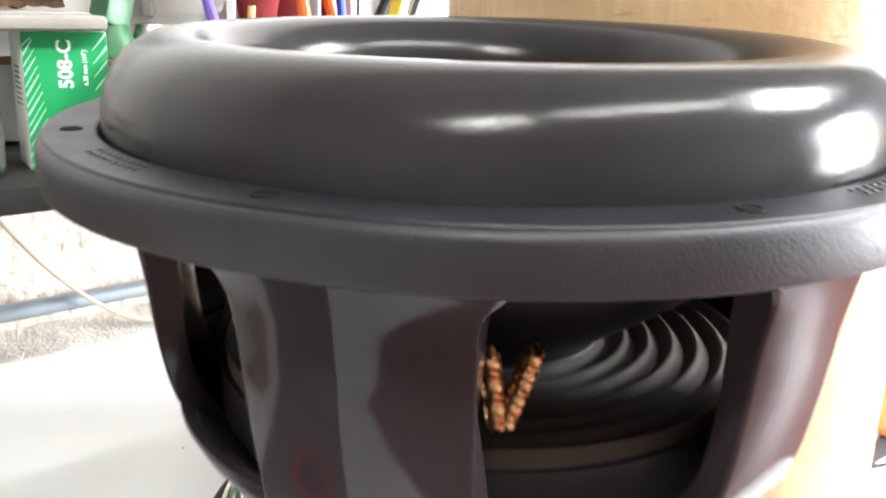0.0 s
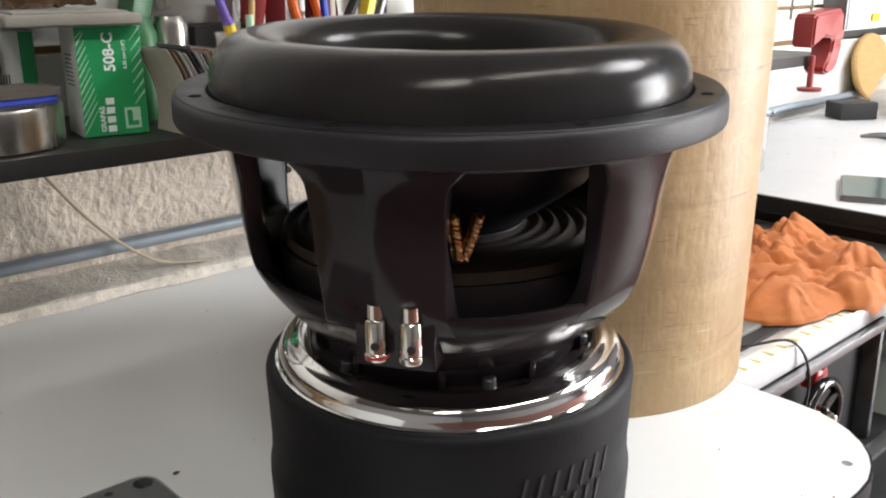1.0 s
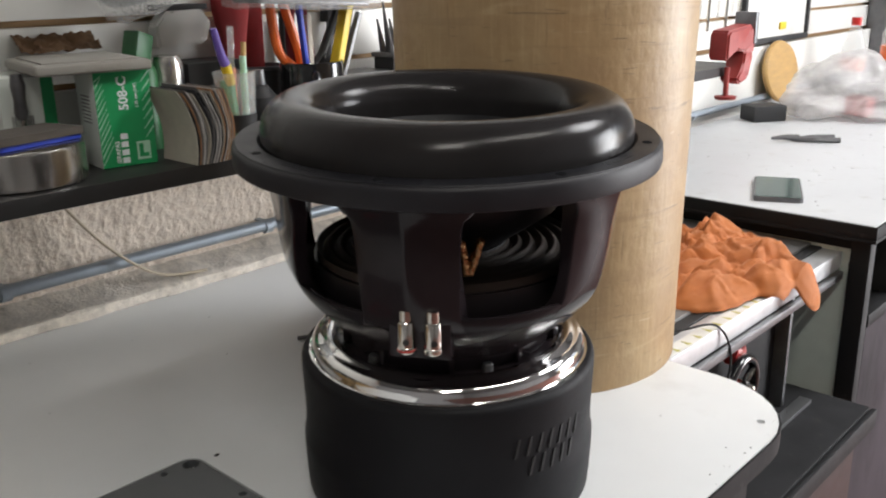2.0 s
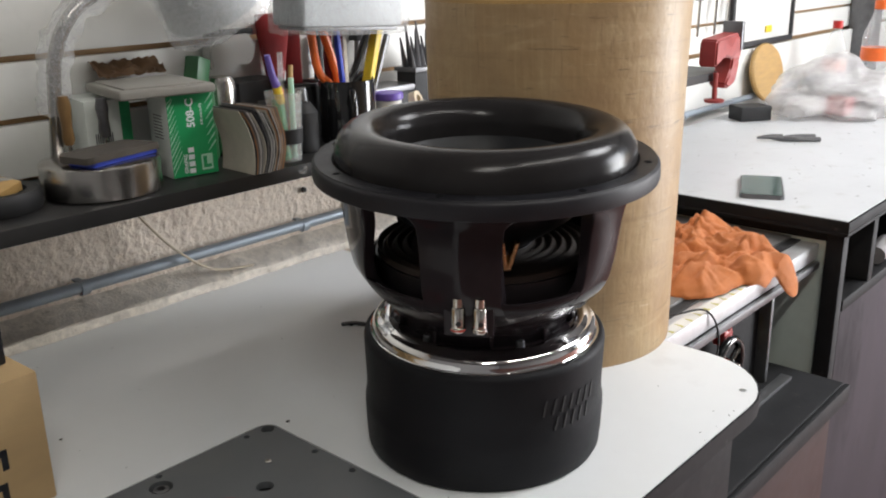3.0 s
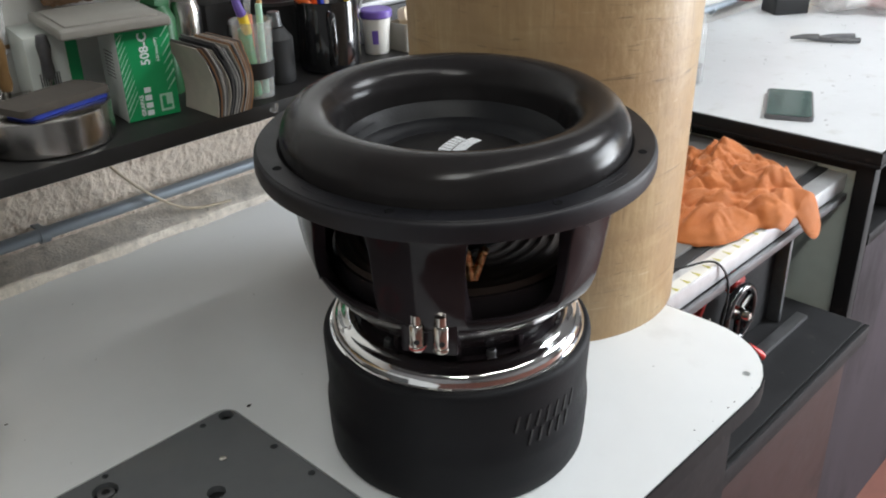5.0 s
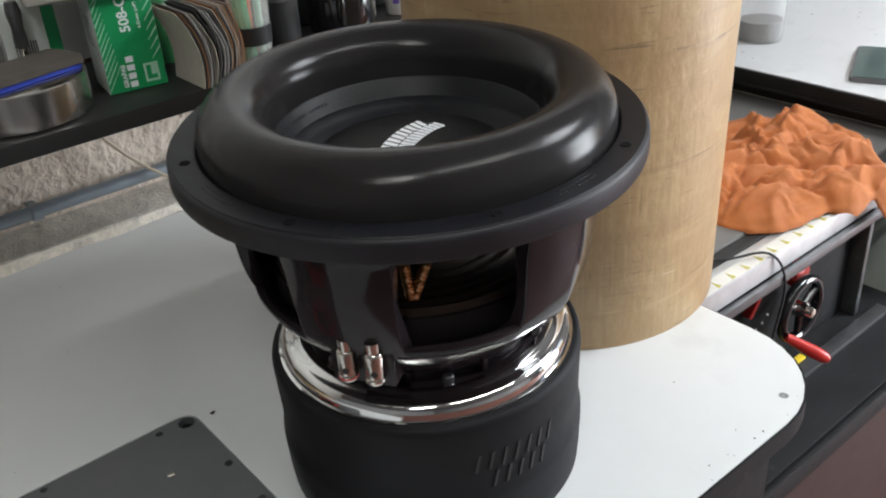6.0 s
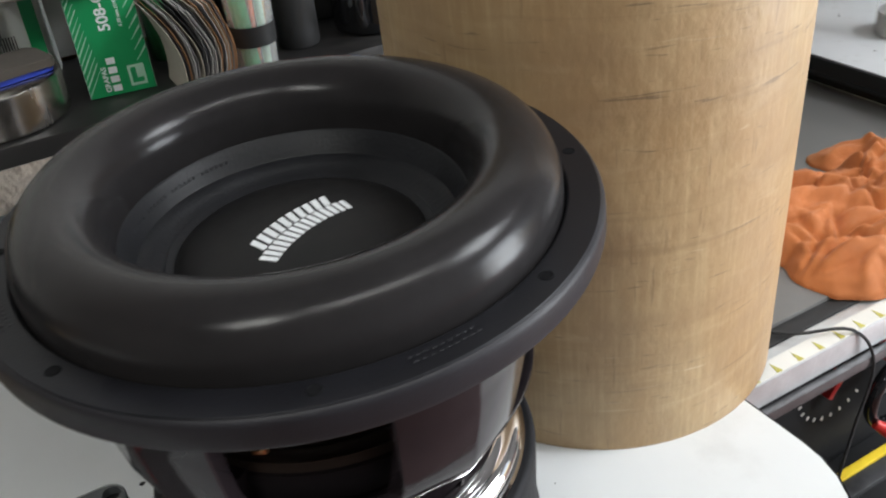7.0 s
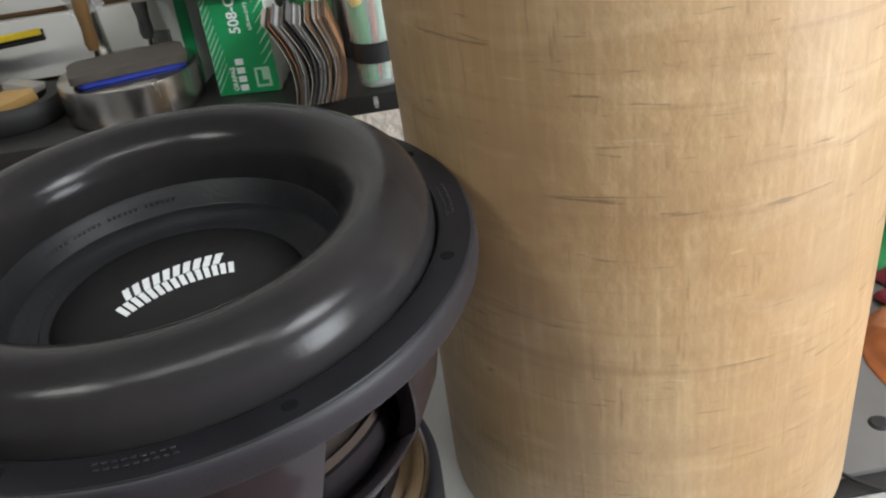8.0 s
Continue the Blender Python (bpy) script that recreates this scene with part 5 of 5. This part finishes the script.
def thrown_cloth(name, label, mat, z0, outline, folds, valleys, rail, x0, x1, y0, y1, step):
    """A soft cloth thrown down: a padded sheet whose folds have one steep and one gentle side."""
    nx, ny = int((x1 - x0) / step), int((y1 - y0) / step)
    gx, gy = np.meshgrid(x0 + step * np.arange(nx + 1), y0 + step * np.arange(ny + 1), indexing="ij")
    wx, wy, fine = np.zeros(gx.shape), np.zeros(gx.shape), np.zeros(gx.shape)
    for i in range(nx + 1):
        for j in range(ny + 1):
            p = Vector((gx[i, j], gy[i, j], 0.3))
            wx[i, j] = gx[i, j] + 0.010 * noise.noise(p * 16) + 0.003 * noise.noise(p * 45)
            wy[i, j] = gy[i, j] + 0.010 * noise.noise(p * 16 + Vector((3, 8, 1))) + 0.003 * noise.noise(p * 45 + Vector((5, 1, 2)))
            fine[i, j] = noise.noise(p * 60) + 0.5 * noise.noise(p * 140)
    inside = np.full(gx.shape, -1.0)
    for pts, w in outline:
        d, _, _ = line_distance(wx, wy, pts)
        inside = np.maximum(inside, (w - d))
    pad = np.clip(inside / 0.075, 0, 1)
    top = 0.004 + 0.027 * (1 - (1 - pad) ** 1.8)
    relief = np.zeros(gx.shape)
    for pts, gentle, steep, h in folds:
        d, side, s = line_distance(wx, wy, pts)
        w = np.where(side > 0, gentle, steep) * (0.75 + 0.25 * np.cos(5 * s + pts[0][0] * 60))
        ridge = h * np.sin(np.pi * np.clip(0.10 + 0.86 * s, 0, 1)) ** 0.6 * np.exp(-(d / w) ** 2)
        relief = np.maximum(relief, ridge) + 0.30 * np.minimum(relief, ridge)
    for _ in range(2):
        soft = np.pad(relief, 1, mode="edge")
        relief = (2 * relief + soft[2:, 1:-1] + soft[:-2, 1:-1] + soft[1:-1, 2:] + soft[1:-1, :-2]) / 6
    for pts, w, h in valleys:
        d, side, s = line_distance(wx, wy, pts)
        relief = relief - h * np.sin(np.pi * np.clip(0.06 + 0.88 * s, 0, 1)) ** 0.5 * np.exp(-(d / np.where(side > 0, w * 1.5, w * 0.6)) ** 1.6)
    hem = np.clip(inside / 0.012, 0, 1)
    top = (top + relief * np.clip(inside / 0.022, 0.25, 1) + 0.0007 * fine) * (0.25 + 0.75 * hem)
    b = bmesh.new()
    vs = {}
    for i in range(nx + 1):
        for j in range(ny + 1):
            if inside[i, j] > 0:
                x, y, z = gx[i, j], gy[i, j], z0 + top[i, j]
                if y < rail:
                    z -= (rail - y) * 0.9
                    y = rail - (rail - y) * 0.6
                vs[i, j] = b.verts.new((x, y, z))
    for i in range(nx):
        for j in range(ny):
            q = [vs.get(k) for k in ((i, j), (i + 1, j), (i + 1, j + 1), (i, j + 1))]
            if all(q):
                b.faces.new(q)
    bmesh.ops.delete(b, geom=[v for v in b.verts if not v.link_faces], context="VERTS")
    for _ in range(6):
        edge = {v: [e.other_vert(v).co.copy() for e in v.link_edges if e.is_boundary] for v in b.verts if v.is_boundary}
        for v, near in edge.items():
            if near:
                v.co = v.co * 0.4 + sum(near, Vector()) * (0.6 / len(near))
    rim = [e for e in b.edges if e.is_boundary]
    for e in bmesh.ops.extrude_edge_only(b, edges=rim)["geom"]:
        if isinstance(e, bmesh.types.BMVert):
            e.co.z -= 0.005
    return tagged(part(name, b, mat, angle=85), label, "cloth")


# folds gather towards a knot in the middle and run out to the hem
KX, KY = 0.700, 0.115
cloth_folds = [
    (bent((0.885, 0.215), (0.735, 0.165), 0.10), 0.024, 0.006, 0.020),
    (bent((0.880, 0.150), (KX, KY), -0.12), 0.026, 0.007, 0.024),
    (bent((0.868, 0.075), (0.720, 0.085), 0.16), 0.026, 0.006, 0.022),
    (bent((0.840, 0.010), (0.700, 0.060), -0.14), 0.024, 0.006, 0.018),
    (bent((0.760, -0.040), (0.690, 0.070), 0.12), 0.022, 0.006, 0.016),
    (bent((0.560, 0.075), (0.690, 0.095), -0.20), 0.030, 0.007, 0.018),
    (bent((0.545, 0.150), (0.680, 0.130), 0.16), 0.026, 0.006, 0.018),
    (bent((0.590, 0.225), (0.690, 0.140), 0.14), 0.024, 0.007, 0.022),
    (bent((0.665, 0.250), (0.700, 0.135), -0.16), 0.020, 0.007, 0.024),
    (bent((0.740, 0.250), (0.715, 0.140), 0.18), 0.018, 0.006, 0.022),
    (bent((0.820, 0.240), (0.760, 0.190), 0.16), 0.018, 0.006, 0.018),
    (bent((0.570, 0.030), (0.700, 0.018), -0.10), 0.020, 0.005, 0.014),
    (bent((0.590, 0.010), (0.740, -0.008), 0.06), 0.014, 0.004, 0.010),
    (bent((0.640, 0.048), (0.730, 0.030), 0.10), 0.014, 0.005, 0.012),
    (bent((0.780, 0.120), (0.745, 0.055), -0.18), 0.016, 0.005, 0.014),
    (bent((0.820, 0.180), (0.770, 0.130), 0.20), 0.016, 0.005, 0.014),
]
cloth_folds = [(p, g * 0.8, st, h * 1.0) for p, g, st, h in cloth_folds]
rng = random.Random(5)
for k in range(64):
    a, r = radians(rng.uniform(0, 360)), rng.uniform(0.045, 0.17)
    x, y = KX + r * math.cos(a), KY + 0.72 * r * math.sin(a)
    turn, half = radians(rng.gauss(-38, 30)), rng.uniform(0.035, 0.075)
    dx, dy = half * math.cos(turn), half * 0.8 * math.sin(turn)
    cloth_folds.append((bent((x + dx, y + dy), (x - dx, y - dy), rng.uniform(-0.35, 0.35)), rng.uniform(0.006, 0.012), rng.uniform(0.0030, 0.0046), rng.uniform(0.005, 0.010)))
for k in range(5):
    cloth_folds.append((bent((KX - 0.030 + 0.011 * k, KY + 0.022), (KX - 0.012 + 0.011 * k, KY - 0.030), 0.35), 0.0055, 0.0035, 0.008))
cloth_valleys = []
for k in range(32):
    a, r = radians(11.25 * k + rng.uniform(-6, 6)), rng.uniform(0.035, 0.165)
    x, y = KX + 0.01 + r * math.cos(a), KY + 0.70 * r * math.sin(a)
    turn, half = radians(rng.gauss(-38, 34)), rng.uniform(0.035, 0.080)
    dx, dy = half * math.cos(turn), half * 0.8 * math.sin(turn)
    cloth_valleys.append((bent((x + dx, y + dy), (x - dx, y - dy), rng.uniform(-0.4, 0.4)), rng.uniform(0.0034, 0.0055), rng.uniform(0.007, 0.0125)))
orange = thrown_cloth("shop_cloth", "crumpled orange microfibre cloth lying on the saw table", CLOTH, -0.0300, (
    (((0.62, 0.16), (0.74, 0.13), (0.80, 0.15)), 0.085),
    (((0.60, 0.08), (0.66, 0.075)), 0.060),
    (((0.80, 0.215), (0.855, 0.165), (0.872, 0.095)), 0.026),
    (((0.77, 0.240), (0.845, 0.215), (0.835, 0.160)), 0.028),
    (((0.82, 0.085), (0.785, 0.025), (0.765, -0.012)), 0.034),
    (((0.60, 0.052), (0.72, 0.036)), 0.034),
    (((0.82, 0.085), (0.76, 0.036), (0.700, 0.030)), 0.044)), cloth_folds, cloth_valleys, -0.006, 0.53, 0.902, -0.09, 0.27, 0.0024)
orange.location = SAW_AT
heap("shop_cloth", "crumpled dark green cloth behind the orange one", GREEN_CLOTH, 0.660, 0.322, 0.09, 0.06, 20, -0.0122, 0.05, 18, 5.1, 60, 45)
heap("shop_cloth", "maroon cloth tucked behind the orange one", MAROON_CLOTH, 0.625, 0.250, 0.06, 0.035, 10, -0.0122, 0.035, 20, 8.4, 50, 40)

# ---------------------------------------------------------------- second workbench along the wall
bench = thing("workbench", "white-topped workbench with a dark front and open cubbies", "workbench")
part("top", box(0.908, -0.060, 0.014, 3.2, 0.588, 0.035, 0.002), BENCH_TOP, bench, "scratched white laminate top")
part("edging", box(0.900, -0.066, 0.008, 3.2, 0.588, 0.0138, 0.002), BLACK_EDGE, bench)
part("front_strip", box(0.9085, -0.0655, 0.0139, 3.2, -0.0602, 0.0335, 0.001), BLACK_EDGE, bench)
part("edge_strip", box(0.9015, -0.0655, 0.0139, 0.9078, 0.588, 0.034, 0.001), BLACK_EDGE, bench)
part("post", box(0.918, -0.055, FZ, 0.944, -0.024, 0.0078, 0.003), BLACK_EDGE, bench)
part("side", box(0.926, -0.0235, FZ, 0.945, 0.57, 0.0078, 0.001), SAGE, bench, "pale sage side panel")
part("skirt", box(0.9247, -0.0235, -0.0120, 0.9258, 0.57, 0.0078, 0), BLACK_EDGE, bench)
part("rail", box(0.961, -0.052, -0.150, 3.2, -0.022, -0.128, 0.002), BLACK_EDGE, bench)
for x in (1.09, 1.40, 1.72):
    part("divider", box(x, -0.052, -0.1275, x + 0.025, 0.30, 0.0078, 0.002), BLACK_EDGE, bench)
part("cubby_back", box(0.961, 0.30, -0.1275, 3.2, 0.31, 0.0078, 0), BLACK_EDGE, bench)
part("cubby_floor", box(0.961, -0.021, -0.150, 3.2, 0.30, -0.130, 0), BLACK_EDGE, bench)
part("front", box(0.9605, -0.050, FZ, 3.2, -0.030, -0.1505, 0.002), PANEL, bench, "dark scuffed front panel")
for x, y, z, rz in ((1.015, 0.0, -0.1295, 20), (1.045, 0.02, -0.1295, -30), (1.03, 0.01, -0.098, 50)):
    o = thing("wood_offcut", "small pale wood offcut in the bench cubby", "wood offcut", (x, y, z), rz, group="offcuts in the cubby")
    part("block", moved(lathe([(0.0, 0.0), (0.014, 0.001), (0.018, 0.008), (0.016, 0.026), (0.010, 0.031), (0.0, 0.031)], 9, closed=False), pose(0, 0, 0)), WOOD, o)
o = thing("hand_tool", "grey hand tool lying in the bench cubby", "tool", (1.20, -0.03, -0.1295), 5)
part("body", moved(lathe([(0.0, 0.0), (0.018, 0.002), (0.020, 0.10), (0.012, 0.12), (0.0, 0.122)], 16, closed=False), pose(0, 0, 0.021, 0, 90, 0)), PAPERS[1], o)

BZ = 0.0352
phone = thing("phone", "dark glass phone lying on the white bench", "phone", (1.035, 0.148, BZ), 24)
part("case", slab(round_rect(-0.082, -0.040, 0.082, 0.040, 0.010), 0, 0.008), DARK_STEEL, phone)
part("screen", slab(round_rect(-0.079, -0.037, 0.079, 0.037, 0.008), 0.0081, 0.0088), material("phone_glass", (0.012, 0.045, 0.038), 0.12, vary=0.25, scale=12, spec=0.10), phone, "dark reflecting screen")
pl = thing("pliers", "steel pliers lying open on the white bench", "pliers", (1.525, 0.308, BZ), -52)
for s in (-1, 1):
    part("grip", sweep([(0.0, 0, 0.006), (0.035, s * 0.016, 0.007), (0.085, s * 0.020, 0.007)], 0.006, 8), DARK_STEEL, pl)
part("jaw", sweep([(0.0, 0, 0.008), (-0.03, 0.002, 0.010), (-0.060, 0.0, 0.008)], 0.009, 8, taper=0.003), DARK_STEEL, pl)
bb = thing("charger_box", "small black box standing against the wall", "box", (1.77, 0.500, BZ), -35)
part("body", box(-0.046, -0.035, 0, 0.046, 0.035, 0.040, 0.004), HOLE, bb)
jar = thing("spray_bottle", "clear spray bottle with an orange head on the bench", "spray bottle", (1.055, 0.375, BZ))
part("body", lathe([(0.0, 0), (0.036, 0), (0.038, 0.004), (0.038, 0.105), (0.030, 0.135), (0.014, 0.150), (0.013, 0.165), (0.0, 0.165)], 32, closed=False), CLEAR, jar)
part("liquid", lathe([(0.0, 0.003), (0.034, 0.003), (0.035, 0.035), (0.0, 0.035)], 28, closed=False), PAPERS[1], jar)
part("collar", lathe([(0.0, 0.160), (0.018, 0.160), (0.018, 0.182), (0.0, 0.184)], 24, closed=False), SLAT, jar)
part("head", moved(box(-0.040, -0.012, 0.182, 0.030, 0.012, 0.232, 0.005), pose(0, 0, 0, 0, 0, -130)), ORANGE, jar)
part("trigger", moved(box(-0.036, -0.005, 0.140, -0.028, 0.005, 0.184, 0.002), pose(0, 0, 0, 0, 0, -130)), ORANGE, jar)

rng = random.Random(9)
b = bmesh.new()
bmesh.ops.create_icosphere(b, subdivisions=5, radius=1)
for v in b.verts:
    p = v.co.copy()
    q = p * 2.1 + Vector((3, 1, 0))
    f = 1 + 0.34 * noise.noise(q * 0.8) + 0.20 * (1 - abs(noise.noise(q * 0.9 + Vector((4, 0, 2))))) ** 3 - 0.10 + 0.035 * (1 - abs(noise.noise(q * 2.6))) ** 4
    peak = 0.55 * max(0.0, 1 - ((p.x + 0.25) ** 2 + p.y ** 2) * 3.0) if p.z > 0 else 0
    v.co = Vector((p.x * 0.185 * f, p.y * 0.120 * f, max(-0.58, p.z) * 0.078 * f + 0.045 + peak * 0.10))
bag = thing("carrier_bag", "crumpled translucent white plastic bag with small parts inside", "plastic bag", (1.99, 0.335, BZ), -35)
part("film", b, BAG, bag, angle=80)
part("contents", moved(lathe([(0.0, 0.006), (0.05, 0.008), (0.065, 0.03), (0.04, 0.06), (0.0, 0.066)], 20, closed=False), pose(0.05, 0, 0)), PAPERS[1], bag)
part("red_part", moved(box(-0.03, -0.03, 0.006, 0.02, 0.03, 0.055, 0.006), pose(-0.02, -0.03, 0, 0, 0, 30)), RED, bag)


def drink(name, label, x, y, h, r, cap, band):
    t = thing(name, label, "bottle", (x, y, BZ))
    part("body", lathe([(0.0, 0), (r * 0.9, 0), (r, 0.006), (r, h * 0.62), (r * 0.55, h * 0.82), (r * 0.36, h * 0.90), (r * 0.36, h * 0.93), (0.0, h * 0.93)], 28, closed=False), CLEAR, t)
    part("cap", lathe([(0.0, h * 0.905), (r * 0.44, h * 0.905), (r * 0.44, h), (0.0, h)], 20, closed=False), cap, t)
    part("band", lathe([(r * 1.01, h * 0.36), (r * 1.02, h * 0.36), (r * 1.02, h * 0.50), (r * 1.01, h * 0.50)], 28), band, t)


drink("drink_bottle", "empty clear bottle with a red cap beside the bag", 2.30, 0.470, 0.235, 0.033, RED, ORANGE)
drink("drink_bottle", "tall clear bottle with an orange cap and label", 2.47, 0.400, 0.290, 0.046, ORANGE, ORANGE)

# wall and shelf things behind the bench
clampv = thing("table_vise", "small red cast vise clamped to the shelf edge", "vise", (1.39, 0.418, 0.0), 0)
b = slab([(-0.070, 0.225), (-0.068, 0.288), (0.046, 0.297), (0.064, 0.262), (0.060, 0.235), (0.040, 0.180), (0.0, 0.170), (-0.012, 0.182), (0.010, 0.2085), (0.018, 0.240), (-0.02, 0.245)], -0.022, 0.022)
bmesh.ops.bevel(b, geom=b.edges[:], offset=0.004, segments=2, affect="EDGES")
part("frame", moved(b, pose(0, 0, 0, 90, 0, 0)), VISE_RED, clampv)
part("screw", rod((-0.02, 0, 0.145), (-0.02, 0, 0.2085), 0.006), VISE_RED, clampv)
part("pressure_foot", moved(lathe([(0.0, 0.0), (0.022, 0.0), (0.024, 0.006), (0.0, 0.008)], 20, closed=False), pose(-0.02, 0, 0.140)), VISE_RED, clampv)
part("jaw", box(0.052, -0.025, 0.255, 0.066, 0.025, 0.322, 0.002), DARK_STEEL, clampv)
oval = thing("wooden_disc", "oval yellow wooden disc leaning against the wall", "wooden disc", (2.10, 0.600, BZ), 0)
b = lathe([(0.0, -0.008), (0.105, -0.008), (0.110, -0.003), (0.110, 0.003), (0.105, 0.008), (0.0, 0.008)], 40, closed=False)
for v in b.verts:
    v.co.y *= 0.80
part("disc", moved(b, pose(0, 0.0, 0.090, 80, 0, 0)), WOOD, oval)
board = thing("framed_board", "black-framed pale board hanging on the slatted wall", "board", (2.12, 0.632, 0.340))
part("sheet", box(-0.21, 0.002, -0.12, 0.21, 0.012, 0.16, 0.001), SLAT, board)
for x0, z0, x1, z1 in ((-0.225, -0.135, 0.225, -0.119), (-0.225, 0.159, 0.225, 0.175), (-0.225, -0.118, -0.209, 0.158), (0.209, -0.118, 0.225, 0.158)):
    part("frame", box(x0, -0.006, z0, x1, 0.012, z1, 0.002), HOLE, board)
part("clip", box(0.02, -0.004, -0.10, 0.06, 0.0015, -0.08, 0.001), YELLOW, board)
part("dark_card", box(-0.10, -0.003, 0.03, 0.03, 0.0015, 0.09, 0.001), PAPERS[1], board)
for nm, lab, mat_, x0, z1, w in (("blue_box", "blue and white small carton on the shelf", BLUE, 1.12, 0.30, 0.05), ("black_case", "black plastic case on the shelf", HOLE, 1.17, 0.275, 0.13)):
    t = thing(nm, lab, nm.split("_")[1], (x0, 0.52, SZ))
    part("body", box(0, -0.04, 0, w, 0.05, z1 - SZ, 0.003), mat_, t)
    part("lid", box(0.002, -0.038, z1 - SZ + 0.0002, w - 0.002, 0.048, z1 - SZ + 0.012, 0.002), SLAT if mat_ is BLUE else DARK_STEEL, t)
for i, (x, mat_) in enumerate(((1.68, DARK_STEEL), (1.78, PAPERS[1]), (1.86, RED))):
    t = thing("hanging_tool", "hand tool with a dark handle hanging on the wall", "tool", (x, 0.628, 0.0), group="tools hanging on the wall")
    part("shank", rod((0, 0, 0.26), (0.006, 0, 0.36), 0.004), NICKEL, t)
    part("handle", sweep([(0.006, 0, 0.355), (0.008, 0, 0.40), (0.010, 0, 0.46)], 0.011, 10, taper=0.013), mat_, t)
    part("hook", rod((0.008, 0.0, 0.40), (0.008, 0.020, 0.40), 0.003), NICKEL, t)
pillar = structure("trim", box(2.92, 0.56, 0.0355, 3.02, 0.645, CZ, 0.004), DARK_STEEL, "dark grey steel upright beside the wall", "pillar")

b = bmesh.new()
rng = random.Random(21)
for _ in range(70):
    c = bmesh.new()
    bmesh.ops.create_icosphere(c, subdivisions=1, radius=rng.uniform(0.0006, 0.0017))
    x, y = rng.uniform(0.95, 2.0), rng.uniform(-0.03, 0.5)
    for v in c.verts:
        v.co = Vector((x + v.co.x * rng.uniform(1, 3), y + v.co.y * rng.uniform(1, 2.5), BZ + 0.0005 + abs(v.co.z) * 0.5))
    merge(b, c)
tagged(part("shavings", b, PAPERS[1]), "dark crumbs and shavings on the white bench", "debris", kind="stuff")
